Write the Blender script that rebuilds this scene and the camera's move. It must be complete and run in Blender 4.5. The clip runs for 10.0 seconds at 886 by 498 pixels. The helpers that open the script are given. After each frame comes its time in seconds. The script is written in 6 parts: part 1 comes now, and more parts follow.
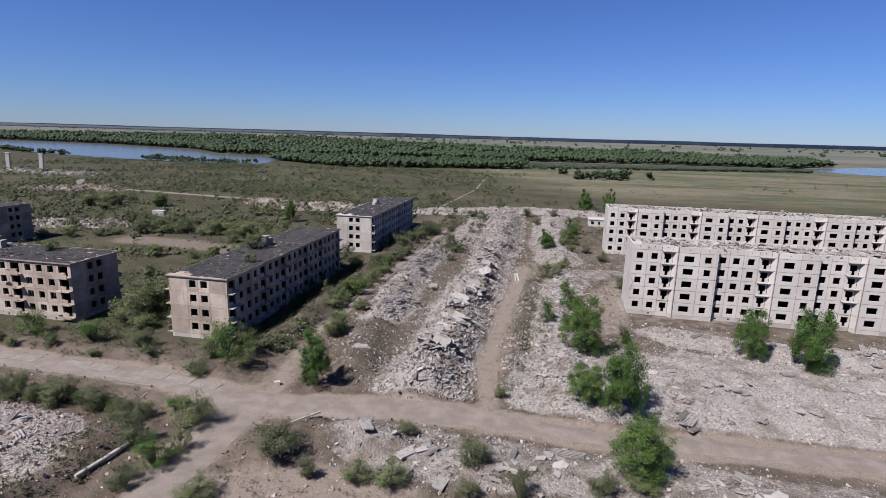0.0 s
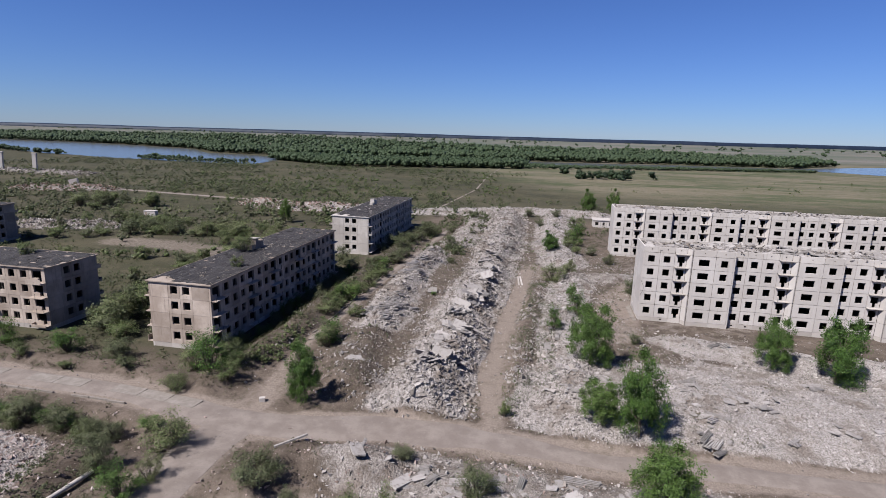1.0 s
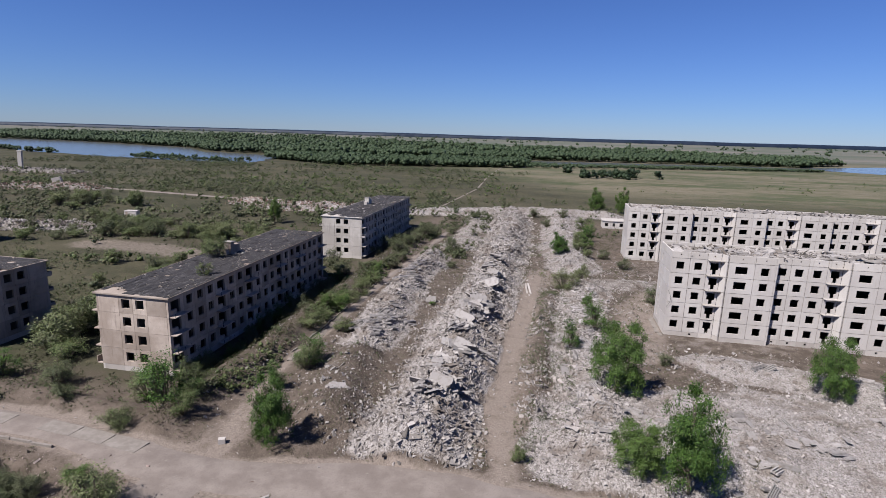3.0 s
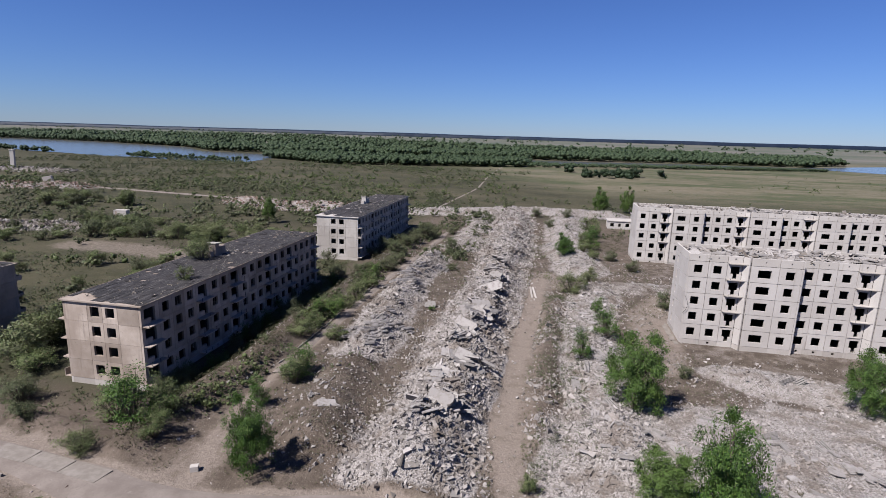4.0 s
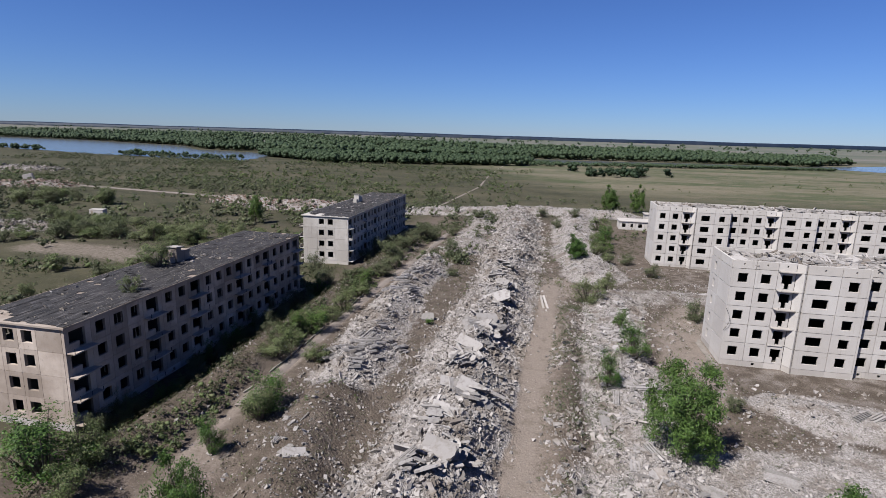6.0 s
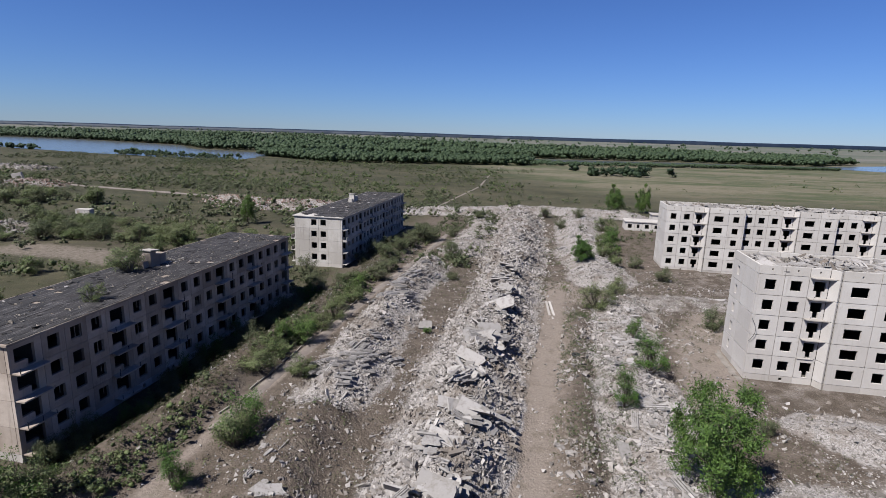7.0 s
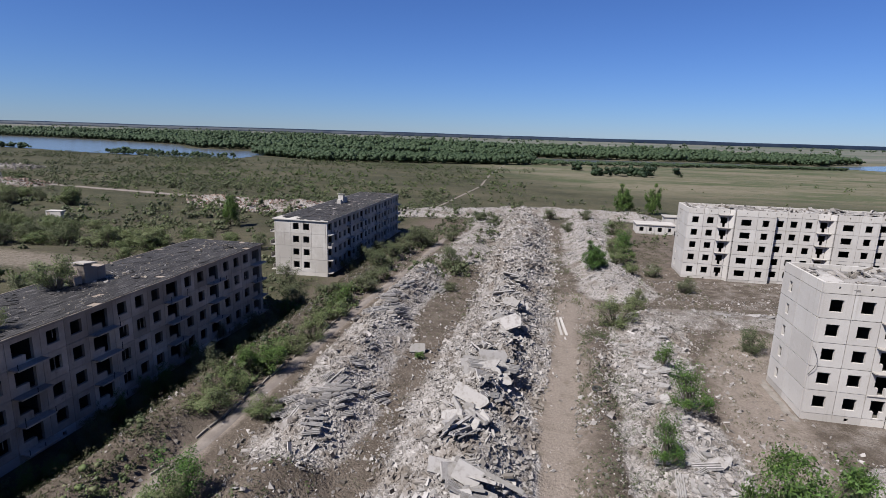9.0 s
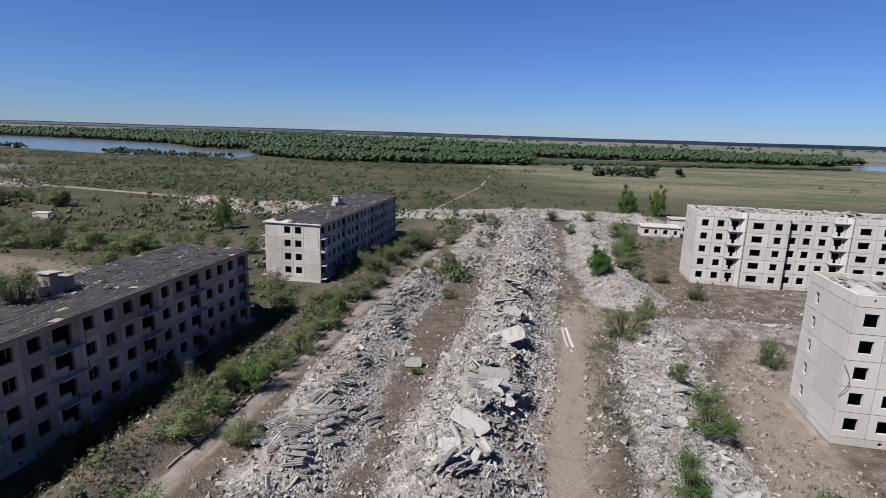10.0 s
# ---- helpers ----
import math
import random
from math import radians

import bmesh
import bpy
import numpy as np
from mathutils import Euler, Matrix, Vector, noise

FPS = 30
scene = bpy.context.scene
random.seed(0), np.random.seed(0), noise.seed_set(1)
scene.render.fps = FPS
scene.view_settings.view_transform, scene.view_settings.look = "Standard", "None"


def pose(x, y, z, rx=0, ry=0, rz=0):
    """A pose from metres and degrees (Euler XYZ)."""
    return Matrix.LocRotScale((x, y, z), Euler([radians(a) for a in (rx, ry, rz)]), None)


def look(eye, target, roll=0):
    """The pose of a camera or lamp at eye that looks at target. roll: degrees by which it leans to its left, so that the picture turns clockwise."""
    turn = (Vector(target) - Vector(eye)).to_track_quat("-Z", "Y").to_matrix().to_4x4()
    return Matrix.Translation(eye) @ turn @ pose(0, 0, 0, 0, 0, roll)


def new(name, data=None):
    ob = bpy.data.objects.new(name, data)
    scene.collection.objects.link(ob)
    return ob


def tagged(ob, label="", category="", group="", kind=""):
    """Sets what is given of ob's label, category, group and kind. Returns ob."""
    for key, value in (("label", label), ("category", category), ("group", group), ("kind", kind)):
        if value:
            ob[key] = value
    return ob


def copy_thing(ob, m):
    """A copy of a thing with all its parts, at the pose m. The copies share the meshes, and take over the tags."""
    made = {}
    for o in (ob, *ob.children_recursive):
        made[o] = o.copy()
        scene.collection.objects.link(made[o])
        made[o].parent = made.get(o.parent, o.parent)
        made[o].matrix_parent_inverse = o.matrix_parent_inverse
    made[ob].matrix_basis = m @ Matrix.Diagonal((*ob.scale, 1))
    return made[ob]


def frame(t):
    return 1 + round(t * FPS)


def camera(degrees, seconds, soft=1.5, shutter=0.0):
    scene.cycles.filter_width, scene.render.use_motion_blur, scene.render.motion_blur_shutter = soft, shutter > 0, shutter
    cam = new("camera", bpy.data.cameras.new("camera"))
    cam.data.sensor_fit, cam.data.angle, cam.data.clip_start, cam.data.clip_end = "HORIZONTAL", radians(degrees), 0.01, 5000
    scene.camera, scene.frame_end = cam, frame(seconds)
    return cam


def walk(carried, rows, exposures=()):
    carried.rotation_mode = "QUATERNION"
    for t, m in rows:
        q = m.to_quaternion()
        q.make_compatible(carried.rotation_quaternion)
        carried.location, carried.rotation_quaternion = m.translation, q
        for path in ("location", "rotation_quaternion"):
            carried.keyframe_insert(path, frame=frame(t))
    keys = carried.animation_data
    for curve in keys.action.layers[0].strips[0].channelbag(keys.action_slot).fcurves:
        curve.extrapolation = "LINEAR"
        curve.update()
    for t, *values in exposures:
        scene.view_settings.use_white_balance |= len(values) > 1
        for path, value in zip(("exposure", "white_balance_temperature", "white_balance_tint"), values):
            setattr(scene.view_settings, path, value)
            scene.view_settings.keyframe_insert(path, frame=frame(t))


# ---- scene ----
# ------------------------------------------------------------------ camera
cam = camera(78.7, 10.0, soft=0.3)
FLIGHT_X = (-9e-05, 0.002182, -0.013417, 0.019257, -1.257358, 0.595245)
FLIGHT_Y = (-0.000463, 0.008825, -0.059689, 0.179385, 6.650173, -1.120774)
FLIGHT_Z = (-2.9e-05, 0.00109, -0.00309, -0.058107, -0.768821, 39.475161)
rows = []
for k in range(21):
    t = k / 2
    eye = Vector((np.polyval(FLIGHT_X, t), np.polyval(FLIGHT_Y, t), np.polyval(FLIGHT_Z, t)))
    yaw, pitch = radians(10.58), radians(-12.14)
    ahead = Vector((-math.sin(yaw) * math.cos(pitch), math.cos(yaw) * math.cos(pitch), math.sin(pitch)))
    rows.append((t, look(eye, eye + ahead * 2, 1.6 + 0.015 * t)))
walk(cam, rows, [(0.0, 1.1, 6500, 10), (4.0, 1.1, 6500, 10), (7.0, 1.1, 6450, 6), (10.0, 1.1, 6450, 6)])

# ------------------------------------------------------------------ sky and sun
SUN_FROM = Vector((-0.64, -0.77, 0.0)).normalized()
SUN_HIGH = radians(52)
world = bpy.data.worlds.new("sky")
scene.world = world
world.use_nodes = True
wn = world.node_tree.nodes
sky = wn.new("ShaderNodeTexSky")
sky.sky_type = "NISHITA"
sky.sun_disc = False
sky.sun_elevation = SUN_HIGH
sky.sun_rotation = math.atan2(SUN_FROM.x, SUN_FROM.y)
sky.altitude, sky.air_density, sky.dust_density, sky.ozone_density = 400, 1.0, 0.0, 3.0
wn["Background"].inputs["Strength"].default_value = 0.0245
clear = wn.new("ShaderNodeMix")
clear.data_type, clear.blend_type = "RGBA", "MULTIPLY"
clear.inputs[0].default_value = 1.0
clear.inputs[7].default_value = (0.72, 1.02, 1.84, 1)
world.node_tree.links.new(sky.outputs[0], clear.inputs[6])
world.node_tree.links.new(clear.outputs[2], wn["Background"].inputs["Color"])
sun = new("sun", bpy.data.lights.new("sun", "SUN"))
sun.data.energy, sun.data.angle, sun.data.color = 5.0, radians(0.53), (0.98, 0.948, 0.925)
sun.matrix_world = look(Vector((0, 0, 60)), Vector((0, 0, 60)) - Vector((SUN_FROM.x * math.cos(SUN_HIGH), SUN_FROM.y * math.cos(SUN_HIGH), math.sin(SUN_HIGH))))


# ------------------------------------------------------------------ materials
ALBEDO = 0.635  # one scale for all base colours


class Shader:
    """A small wrapper to string nodes together."""

    def __init__(self, name):
        self.mat = bpy.data.materials.new(name)
        self.mat.use_nodes = True
        self.nodes, self.links = self.mat.node_tree.nodes, self.mat.node_tree.links
        self.bsdf = self.nodes["Principled BSDF"]
        self.coords = self.nodes.new("ShaderNodeTexCoord").outputs["Object"]

    def put(self, socket, value):
        if isinstance(value, bpy.types.NodeSocket):
            self.links.new(value, socket)
        elif isinstance(value, tuple) and len(value) == 3 and socket.type == "RGBA":
            socket.default_value = (*(v * ALBEDO for v in value), 1)
        else:
            socket.default_value = value

    def world_space(self):
        self.coords = self.nodes.new("ShaderNodeNewGeometry").outputs["Position"]
        return self

    def stretched(self, sx, sy, sz):
        n = self.nodes.new("ShaderNodeMapping")
        self.links.new(self.coords, n.inputs["Vector"])
        n.inputs["Scale"].default_value = (sx, sy, sz)
        return n.outputs[0]

    def noise(self, scale, detail=4.0, rough=0.55, vector=None):
        n = self.nodes.new("ShaderNodeTexNoise")
        self.links.new(vector or self.coords, n.inputs["Vector"])
        n.inputs["Scale"].default_value, n.inputs["Detail"].default_value, n.inputs["Roughness"].default_value = scale, detail, rough
        return n.outputs["Fac"]

    def cells(self, scale, vector=None, out="Color"):
        n = self.nodes.new("ShaderNodeTexVoronoi")
        self.links.new(vector or self.coords, n.inputs["Vector"])
        n.inputs["Scale"].default_value = scale
        return n.outputs[out]

    def grey(self, colour):
        n = self.nodes.new("ShaderNodeRGBToBW")
        self.links.new(colour, n.inputs[0])
        return n.outputs[0]

    def ramp(self, fac, lo, hi, a=0.0, b=1.0):
        n = self.nodes.new("ShaderNodeMapRange")
        n.interpolation_type = "SMOOTHSTEP"
        self.put(n.inputs["Value"], fac)
        for key, v in (("From Min", lo), ("From Max", hi), ("To Min", a), ("To Max", b)):
            n.inputs[key].default_value = v
        return n.outputs[0]

    def mix(self, fac, a, b, kind="MIX"):
        n = self.nodes.new("ShaderNodeMix")
        n.data_type, n.blend_type = "RGBA", kind
        self.put(n.inputs[0], fac)
        self.put(n.inputs[6], a)
        self.put(n.inputs[7], b)
        return n.outputs[2]

    def math(self, op, a, b=0.0):
        n = self.nodes.new("ShaderNodeMath")
        n.operation = op
        self.put(n.inputs[0], a)
        self.put(n.inputs[1], b)
        return n.outputs[0]

    def attribute(self, name):
        n = self.nodes.new("ShaderNodeAttribute")
        n.attribute_name = name
        return n.outputs["Fac"]

    def object_random(self):
        return self.nodes.new("ShaderNodeObjectInfo").outputs["Random"]

    def island_random(self):
        return self.nodes.new("ShaderNodeNewGeometry").outputs["Random Per Island"]

    def bump(self, height, strength=0.5, distance=0.05):
        n = self.nodes.new("ShaderNodeBump")
        n.inputs["Strength"].default_value, n.inputs["Distance"].default_value = strength, distance
        self.links.new(height, n.inputs["Height"])
        self.links.new(n.outputs[0], self.bsdf.inputs["Normal"])
        return self

    def done(self, colour, rough=0.9, metal=0.0, spec=0.3):
        self.put(self.bsdf.inputs["Base Color"], colour)
        self.put(self.bsdf.inputs["Roughness"], rough)
        self.bsdf.inputs["Metallic"].default_value = metal
        self.bsdf.inputs["Specular IOR Level"].default_value = spec
        return self.mat


def weathered(name, base, stain, light, vary=0.08, streak=True):
    """Painted or bare concrete with rain streaks, blotches and chips."""
    s = Shader(name).world_space()
    big = s.noise(0.22, 5, 0.6)
    mid = s.noise(1.6, 6, 0.65)
    fine = s.noise(22, 3, 0.6)
    c = s.mix(s.ramp(big, 0.38, 0.68), base, light)
    if streak:
        run = s.noise(1.0, 4, 0.6, s.stretched(2.2, 2.2, 0.16))
        c = s.mix(s.ramp(run, 0.55, 0.82, 0.0, 0.6), c, stain)
    c = s.mix(s.ramp(mid, 0.58, 0.8, 0.0, 0.55), c, stain)
    r = s.object_random()
    c = s.mix(s.ramp(r, 0, 1, 0.0, vary * 2), c, stain)
    c = s.mix(s.ramp(fine, 0.35, 0.75, 0.0, 0.14), c, (0.12, 0.11, 0.1))
    s.bump(mid, 0.25, 0.04)
    return s.done(c, 0.92)


M_PANEL = weathered("pale_facade_panel", (0.53, 0.488, 0.464), (0.35, 0.308, 0.28), (0.59, 0.547, 0.523), 0.12)
M_ATTIC = weathered("bare_attic_concrete", (0.57, 0.525, 0.495), (0.36, 0.32, 0.29), (0.63, 0.58, 0.55), 0.2)
M_OLD = weathered("old_plastered_panel", (0.375, 0.300, 0.250), (0.115, 0.083, 0.063), (0.56, 0.470, 0.408), 0.2)
M_WHITED = weathered("greyed_whitewash_panel", (0.42, 0.380, 0.350), (0.18, 0.153, 0.133), (0.545, 0.503, 0.472), 0.12)
# interior shade put into the colour: darkened so the empty windows look black
M_INNER_DARKENED = weathered("inner_wall", (0.13, 0.115, 0.10), (0.07, 0.06, 0.05), (0.17, 0.15, 0.13), 0.3, False)
M_PLINTH = weathered("plinth_concrete", (0.50, 0.455, 0.425), (0.28, 0.245, 0.22), (0.58, 0.53, 0.50), 0.3)

s = Shader("roofing_felt").world_space()
patch = s.noise(0.7, 6, 0.7, s.stretched(1.4, 0.5, 1))
felt = s.mix(s.ramp(patch, 0.35, 0.7), (0.009, 0.008, 0.009), (0.038, 0.033, 0.034))
felt = s.mix(s.ramp(s.object_random(), 0, 1, 0, 0.4), felt, (0.045, 0.04, 0.039))
felt = s.mix(s.ramp(s.noise(1.3, 6, 0.75, s.stretched(3.2, 0.3, 1)), 0.52, 0.62, 0, 0.85), felt, (0.13, 0.117, 0.118))
felt = s.mix(s.ramp(s.noise(4, 5, 0.75), 0.55, 0.7, 0, 0.8), felt, (0.012, 0.011, 0.011))
s.bump(s.noise(9, 4, 0.6), 0.5, 0.05)
M_FELT = s.done(felt, 0.85)

s = Shader("broken_concrete").world_space()
chip = s.mix(s.ramp(s.object_random(), 0, 1), (0.255, 0.233, 0.224), (0.39, 0.358, 0.346))
chip = s.mix(s.ramp(s.noise(1.6, 6, 0.7), 0.46, 0.7, 0, 0.75), chip, (0.17, 0.145, 0.125))
chip = s.mix(s.ramp(s.noise(9, 5, 0.7), 0.54, 0.72, 0, 0.4), chip, (0.42, 0.392, 0.38))
s.bump(s.noise(7, 5, 0.7), 0.6, 0.06)
M_SLAB = s.done(chip, 0.93)

def rubble(name, dark, mid_, pale, soil_share):
    """Crushed concrete: every piece its own grey, with soil washed over it in patches."""
    s = Shader(name).world_space()
    isl = s.island_random()
    bit = s.mix(s.ramp(isl, 0.0, 0.55), dark, mid_)
    bit = s.mix(s.ramp(isl, 0.6, 1.0), bit, pale)
    bit = s.mix(s.ramp(s.noise(3, 4), 0.5, 0.8, 0, 0.4), bit, (0.30, 0.25, 0.215))
    bit = s.mix(s.ramp(s.noise(0.22, 5, 0.65), 0.46, 0.64, 0, soil_share), bit, (0.170, 0.136, 0.112))
    return s.done(bit, 0.95)


M_BITS = rubble("crushed_rubble", (0.13, 0.114, 0.104), (0.315, 0.283, 0.268), (0.43, 0.392, 0.377), 0.8)
M_FINE = rubble("fine_pale_rubble", (0.165, 0.145, 0.132), (0.37, 0.332, 0.315), (0.50, 0.457, 0.44), 0.55)

s = Shader("brick_debris").world_space()
isl = s.island_random()
M_BRICKS = s.done(s.mix(s.ramp(isl, 0.5, 1.0), s.mix(s.ramp(isl, 0.0, 0.5), (0.14, 0.085, 0.068), (0.27, 0.185, 0.15)), (0.37, 0.315, 0.285)), 0.95)

s = Shader("brick_and_concrete_rubble").world_space()
isl = s.island_random()
M_MIXED = s.done(s.mix(s.ramp(isl, 0.35, 1.0), s.mix(s.ramp(isl, 0.0, 0.35), (0.12, 0.085, 0.072), (0.30, 0.225, 0.20)), (0.47, 0.405, 0.385)), 0.95)

s = Shader("weathered_timber").world_space()
M_WOOD = s.done(s.mix(s.ramp(s.noise(3, 4, 0.6, s.stretched(4, 0.5, 1)), 0.3, 0.7), (0.16, 0.13, 0.105), (0.34, 0.30, 0.26)), 0.9)
s = Shader("dark_rubber")
M_TYRE = s.done(s.mix(s.ramp(s.noise(6), 0.4, 0.7), (0.02, 0.02, 0.02), (0.06, 0.055, 0.05)), 0.8)


def leafy(name, dark, fresh, dry, dry_share, tone=0.7):
    """Leaves: each a little different, whole plants set apart by tone."""
    s = Shader(name)
    r = s.island_random()
    c = s.mix(s.ramp(r, 0.0, 1.0), dark, fresh)
    c = s.mix(s.ramp(s.math("FRACT", s.math("MULTIPLY", r, 17.3)), 1 - dry_share, 1.0), c, dry)
    c = s.mix(s.ramp(s.object_random(), 0, 1, 0, 0.35), c, dry)
    c = s.mix(s.ramp(s.attribute("tone"), 0.0, 1.0, 0.0, tone), c, tuple(v * 0.75 for v in dark))
    out = s.nodes["Material Output"]
    thin = s.nodes.new("ShaderNodeBsdfTranslucent")
    s.put(thin.inputs["Color"], c)
    both = s.nodes.new("ShaderNodeMixShader")
    both.inputs[0].default_value = 0.28
    s.done(c, 0.6, 0, 0.25)
    s.links.new(s.bsdf.outputs[0], both.inputs[1])
    s.links.new(thin.outputs[0], both.inputs[2])
    s.links.new(both.outputs[0], out.inputs["Surface"])
    return s.mat


M_TREE = leafy("elm_leaves", (0.030, 0.070, 0.015), (0.100, 0.190, 0.034), (0.15, 0.20, 0.055), 0.12)
M_BUSH = leafy("shrub_leaves", (0.065, 0.098, 0.032), (0.165, 0.215, 0.075), (0.22, 0.215, 0.12), 0.35)
M_OLIVE = leafy("grey_shrub_leaves", (0.070, 0.088, 0.042), (0.145, 0.172, 0.078), (0.165, 0.16, 0.098), 0.3, 0.4)
M_DRY = leafy("dry_brush", (0.075, 0.064, 0.042), (0.165, 0.138, 0.095), (0.12, 0.135, 0.06), 0.35, 0.2)
M_WOODS = leafy("far_woods_leaves", (0.048, 0.078, 0.036), (0.059, 0.094, 0.042), (0.068, 0.095, 0.047), 0.15, 0.45)
# blue of distance haze mixed into the needle colour, no volume
M_HAZY_PINE = leafy("haze_blue_pine_woods", (0.012, 0.023, 0.050), (0.015, 0.028, 0.058), (0.014, 0.026, 0.054), 0.2, 0.0)
M_CONIFER = leafy("meadow_pine_needles", (0.020, 0.040, 0.018), (0.045, 0.080, 0.030), (0.06, 0.08, 0.04), 0.2)
s = Shader("bark")
M_BARK = s.done(s.mix(s.ramp(s.noise(6, 5, 0.7, s.stretched(3, 3, 0.6)), 0.3, 0.7), (0.06, 0.047, 0.036), (0.17, 0.14, 0.11)), 0.95)

s = Shader("river_water").world_space()
s.bump(s.noise(0.06, 4, 0.6, s.stretched(1, 2.5, 1)), 0.02, 0.3)
M_WATER = s.done((0.125, 0.13, 0.125), 0.16, 0, 0.5)

s = Shader("dusty_road").world_space()
dust = s.mix(s.ramp(s.noise(0.35, 5, 0.6), 0.35, 0.7), (0.182, 0.149, 0.132), (0.250, 0.210, 0.188))
dust = s.mix(s.ramp(s.noise(1.7, 5, 0.7), 0.60, 0.72, 0, 0.5), dust, (0.31, 0.278, 0.255))
dust = s.mix(s.ramp(s.noise(6, 5, 0.7), 0.5, 0.75, 0, 0.6), dust, (0.125, 0.102, 0.086))
s.bump(s.noise(5, 5, 0.7), 0.5, 0.05)
M_ROAD = s.done(dust, 0.95)

s = Shader("old_road_plate").world_space()
slab_c = s.mix(s.ramp(s.noise(0.8, 5, 0.65), 0.35, 0.7), (0.20, 0.172, 0.152), (0.27, 0.238, 0.216))
M_PLATE = s.done(s.mix(s.ramp(s.noise(5, 5, 0.7), 0.55, 0.75, 0, 0.6), slab_c, (0.13, 0.108, 0.092)), 0.95)

s = Shader("open_ground").world_space()
gx, gg, gw = s.attribute("rubble"), s.attribute("grass"), s.attribute("dirt")
n1, n2, n3 = s.noise(0.045, 5, 0.6), s.noise(0.35, 6, 0.65), s.noise(3.2, 5, 0.7)
soil = s.mix(s.ramp(n2, 0.35, 0.68), (0.088, 0.068, 0.054), (0.158, 0.124, 0.103))
soil = s.mix(s.ramp(n3, 0.5, 0.72, 0, 0.75), soil, (0.078, 0.062, 0.044))
soil = s.mix(s.ramp(s.cells(4.5, out="Distance"), 0.05, 0.24, 0.75, 0.0), soil, (0.32, 0.285, 0.26))
soil = s.mix(s.ramp(s.noise(8, 4, 0.7), 0.54, 0.7, 0, 0.7), soil, (0.06, 0.05, 0.035))
turf = s.mix(s.ramp(n1, 0.36, 0.64), (0.034, 0.035, 0.019), (0.066, 0.061, 0.036))
turf = s.mix(s.ramp(n2, 0.45, 0.75, 0, 0.55), turf, (0.135, 0.110, 0.074))
turf = s.mix(s.ramp(n3, 0.45, 0.8, 0, 0.5), turf, (0.040, 0.046, 0.022))
gravel = s.mix(s.ramp(s.grey(s.cells(8.5)), 0.2, 0.8), (0.17, 0.148, 0.137), (0.49, 0.45, 0.432))
gravel = s.mix(s.ramp(s.grey(s.cells(2.3)), 0.25, 0.75, 0, 0.45), gravel, (0.35, 0.317, 0.302))
gravel = s.mix(s.ramp(s.noise(11, 3, 0.7), 0.54, 0.72, 0, 0.6), gravel, (0.10, 0.085, 0.075))
gravel = s.mix(s.ramp(n2, 0.45, 0.72, 0, 0.45), gravel, (0.25, 0.213, 0.19))
gravel = s.mix(s.ramp(s.noise(0.22, 5, 0.65), 0.47, 0.65, 0, 0.75), gravel, (0.178, 0.143, 0.12))
straw = s.noise(0.02, 4, 0.6, s.stretched(0.35, 1.0, 1.0))
turf = s.mix(s.ramp(straw, 0.46, 0.68, 0, 0.45), turf, (0.125, 0.104, 0.070))
mottle = s.noise(0.16, 5, 0.7)
turf = s.mix(s.ramp(mottle, 0.52, 0.68, 0, 0.7), turf, (0.04, 0.046, 0.022))
ground_c = s.mix(s.ramp(s.math("ADD", gg, s.math("MULTIPLY", s.math("SUBTRACT", n2, 0.5), 0.9)), 0.3, 0.7), soil, turf)
band = s.noise(0.018, 6, 0.65, s.stretched(0.28, 1.0, 1.0))
pasture = s.mix(s.ramp(band, 0.40, 0.60), (0.068, 0.080, 0.038), (0.165, 0.142, 0.100))
pasture = s.mix(s.ramp(s.noise(0.2, 5, 0.7), 0.5, 0.7, 0, 0.5), pasture, (0.058, 0.066, 0.031))
pasture = s.mix(s.ramp(s.noise(0.07, 6, 0.75, s.stretched(0.4, 1.0, 1.0)), 0.5, 0.62, 0, 0.7), pasture, (0.185, 0.152, 0.112))
pasture = s.mix(s.ramp(s.noise(0.11, 6, 0.8, s.stretched(0.5, 1.0, 1.0)), 0.52, 0.64, 0, 0.75), pasture, (0.046, 0.058, 0.026))
ground_c = s.mix(s.attribute("meadow"), ground_c, pasture)
steppe = s.mix(s.ramp(s.noise(0.004, 6, 0.65, s.stretched(0.25, 1.0, 1.0)), 0.42, 0.6), (0.090, 0.105, 0.078), (0.165, 0.150, 0.132))
ground_c = s.mix(s.attribute("steppe"), ground_c, steppe)
bare = s.mix(s.ramp(n3, 0.35, 0.7, 0, 0.8), (0.258, 0.210, 0.181), (0.170, 0.136, 0.114))
bare = s.mix(s.ramp(s.cells(3.4, out="Distance"), 0.05, 0.2, 0.8, 0.0), bare, (0.36, 0.325, 0.30))
bare = s.mix(s.ramp(s.noise(9, 4, 0.7), 0.55, 0.75, 0, 0.6), bare, (0.125, 0.098, 0.078))
bare = s.mix(s.ramp(s.noise(0.5, 6, 0.7), 0.5, 0.68, 0, 0.6), bare, (0.125, 0.104, 0.078))
ground_c = s.mix(s.ramp(s.math("ADD", gw, s.math("MULTIPLY", s.math("SUBTRACT", s.noise(0.9, 6, 0.7), 0.5), 1.1)), 0.15, 0.85), ground_c, bare)
ground_c = s.mix(s.ramp(s.math("ADD", gx, s.math("MULTIPLY", s.math("SUBTRACT", n2, 0.5), 0.8)), 0.3, 0.65), ground_c, gravel)
stones = s.math("ADD", s.cells(3.1, out="Distance"), s.math("MULTIPLY", s.cells(8.0, out="Distance"), 0.5))
rough_share = s.ramp(s.math("ADD", gx, s.math("MULTIPLY", n2, 0.5)), 0.2, 0.7, 0.25, 1.6)
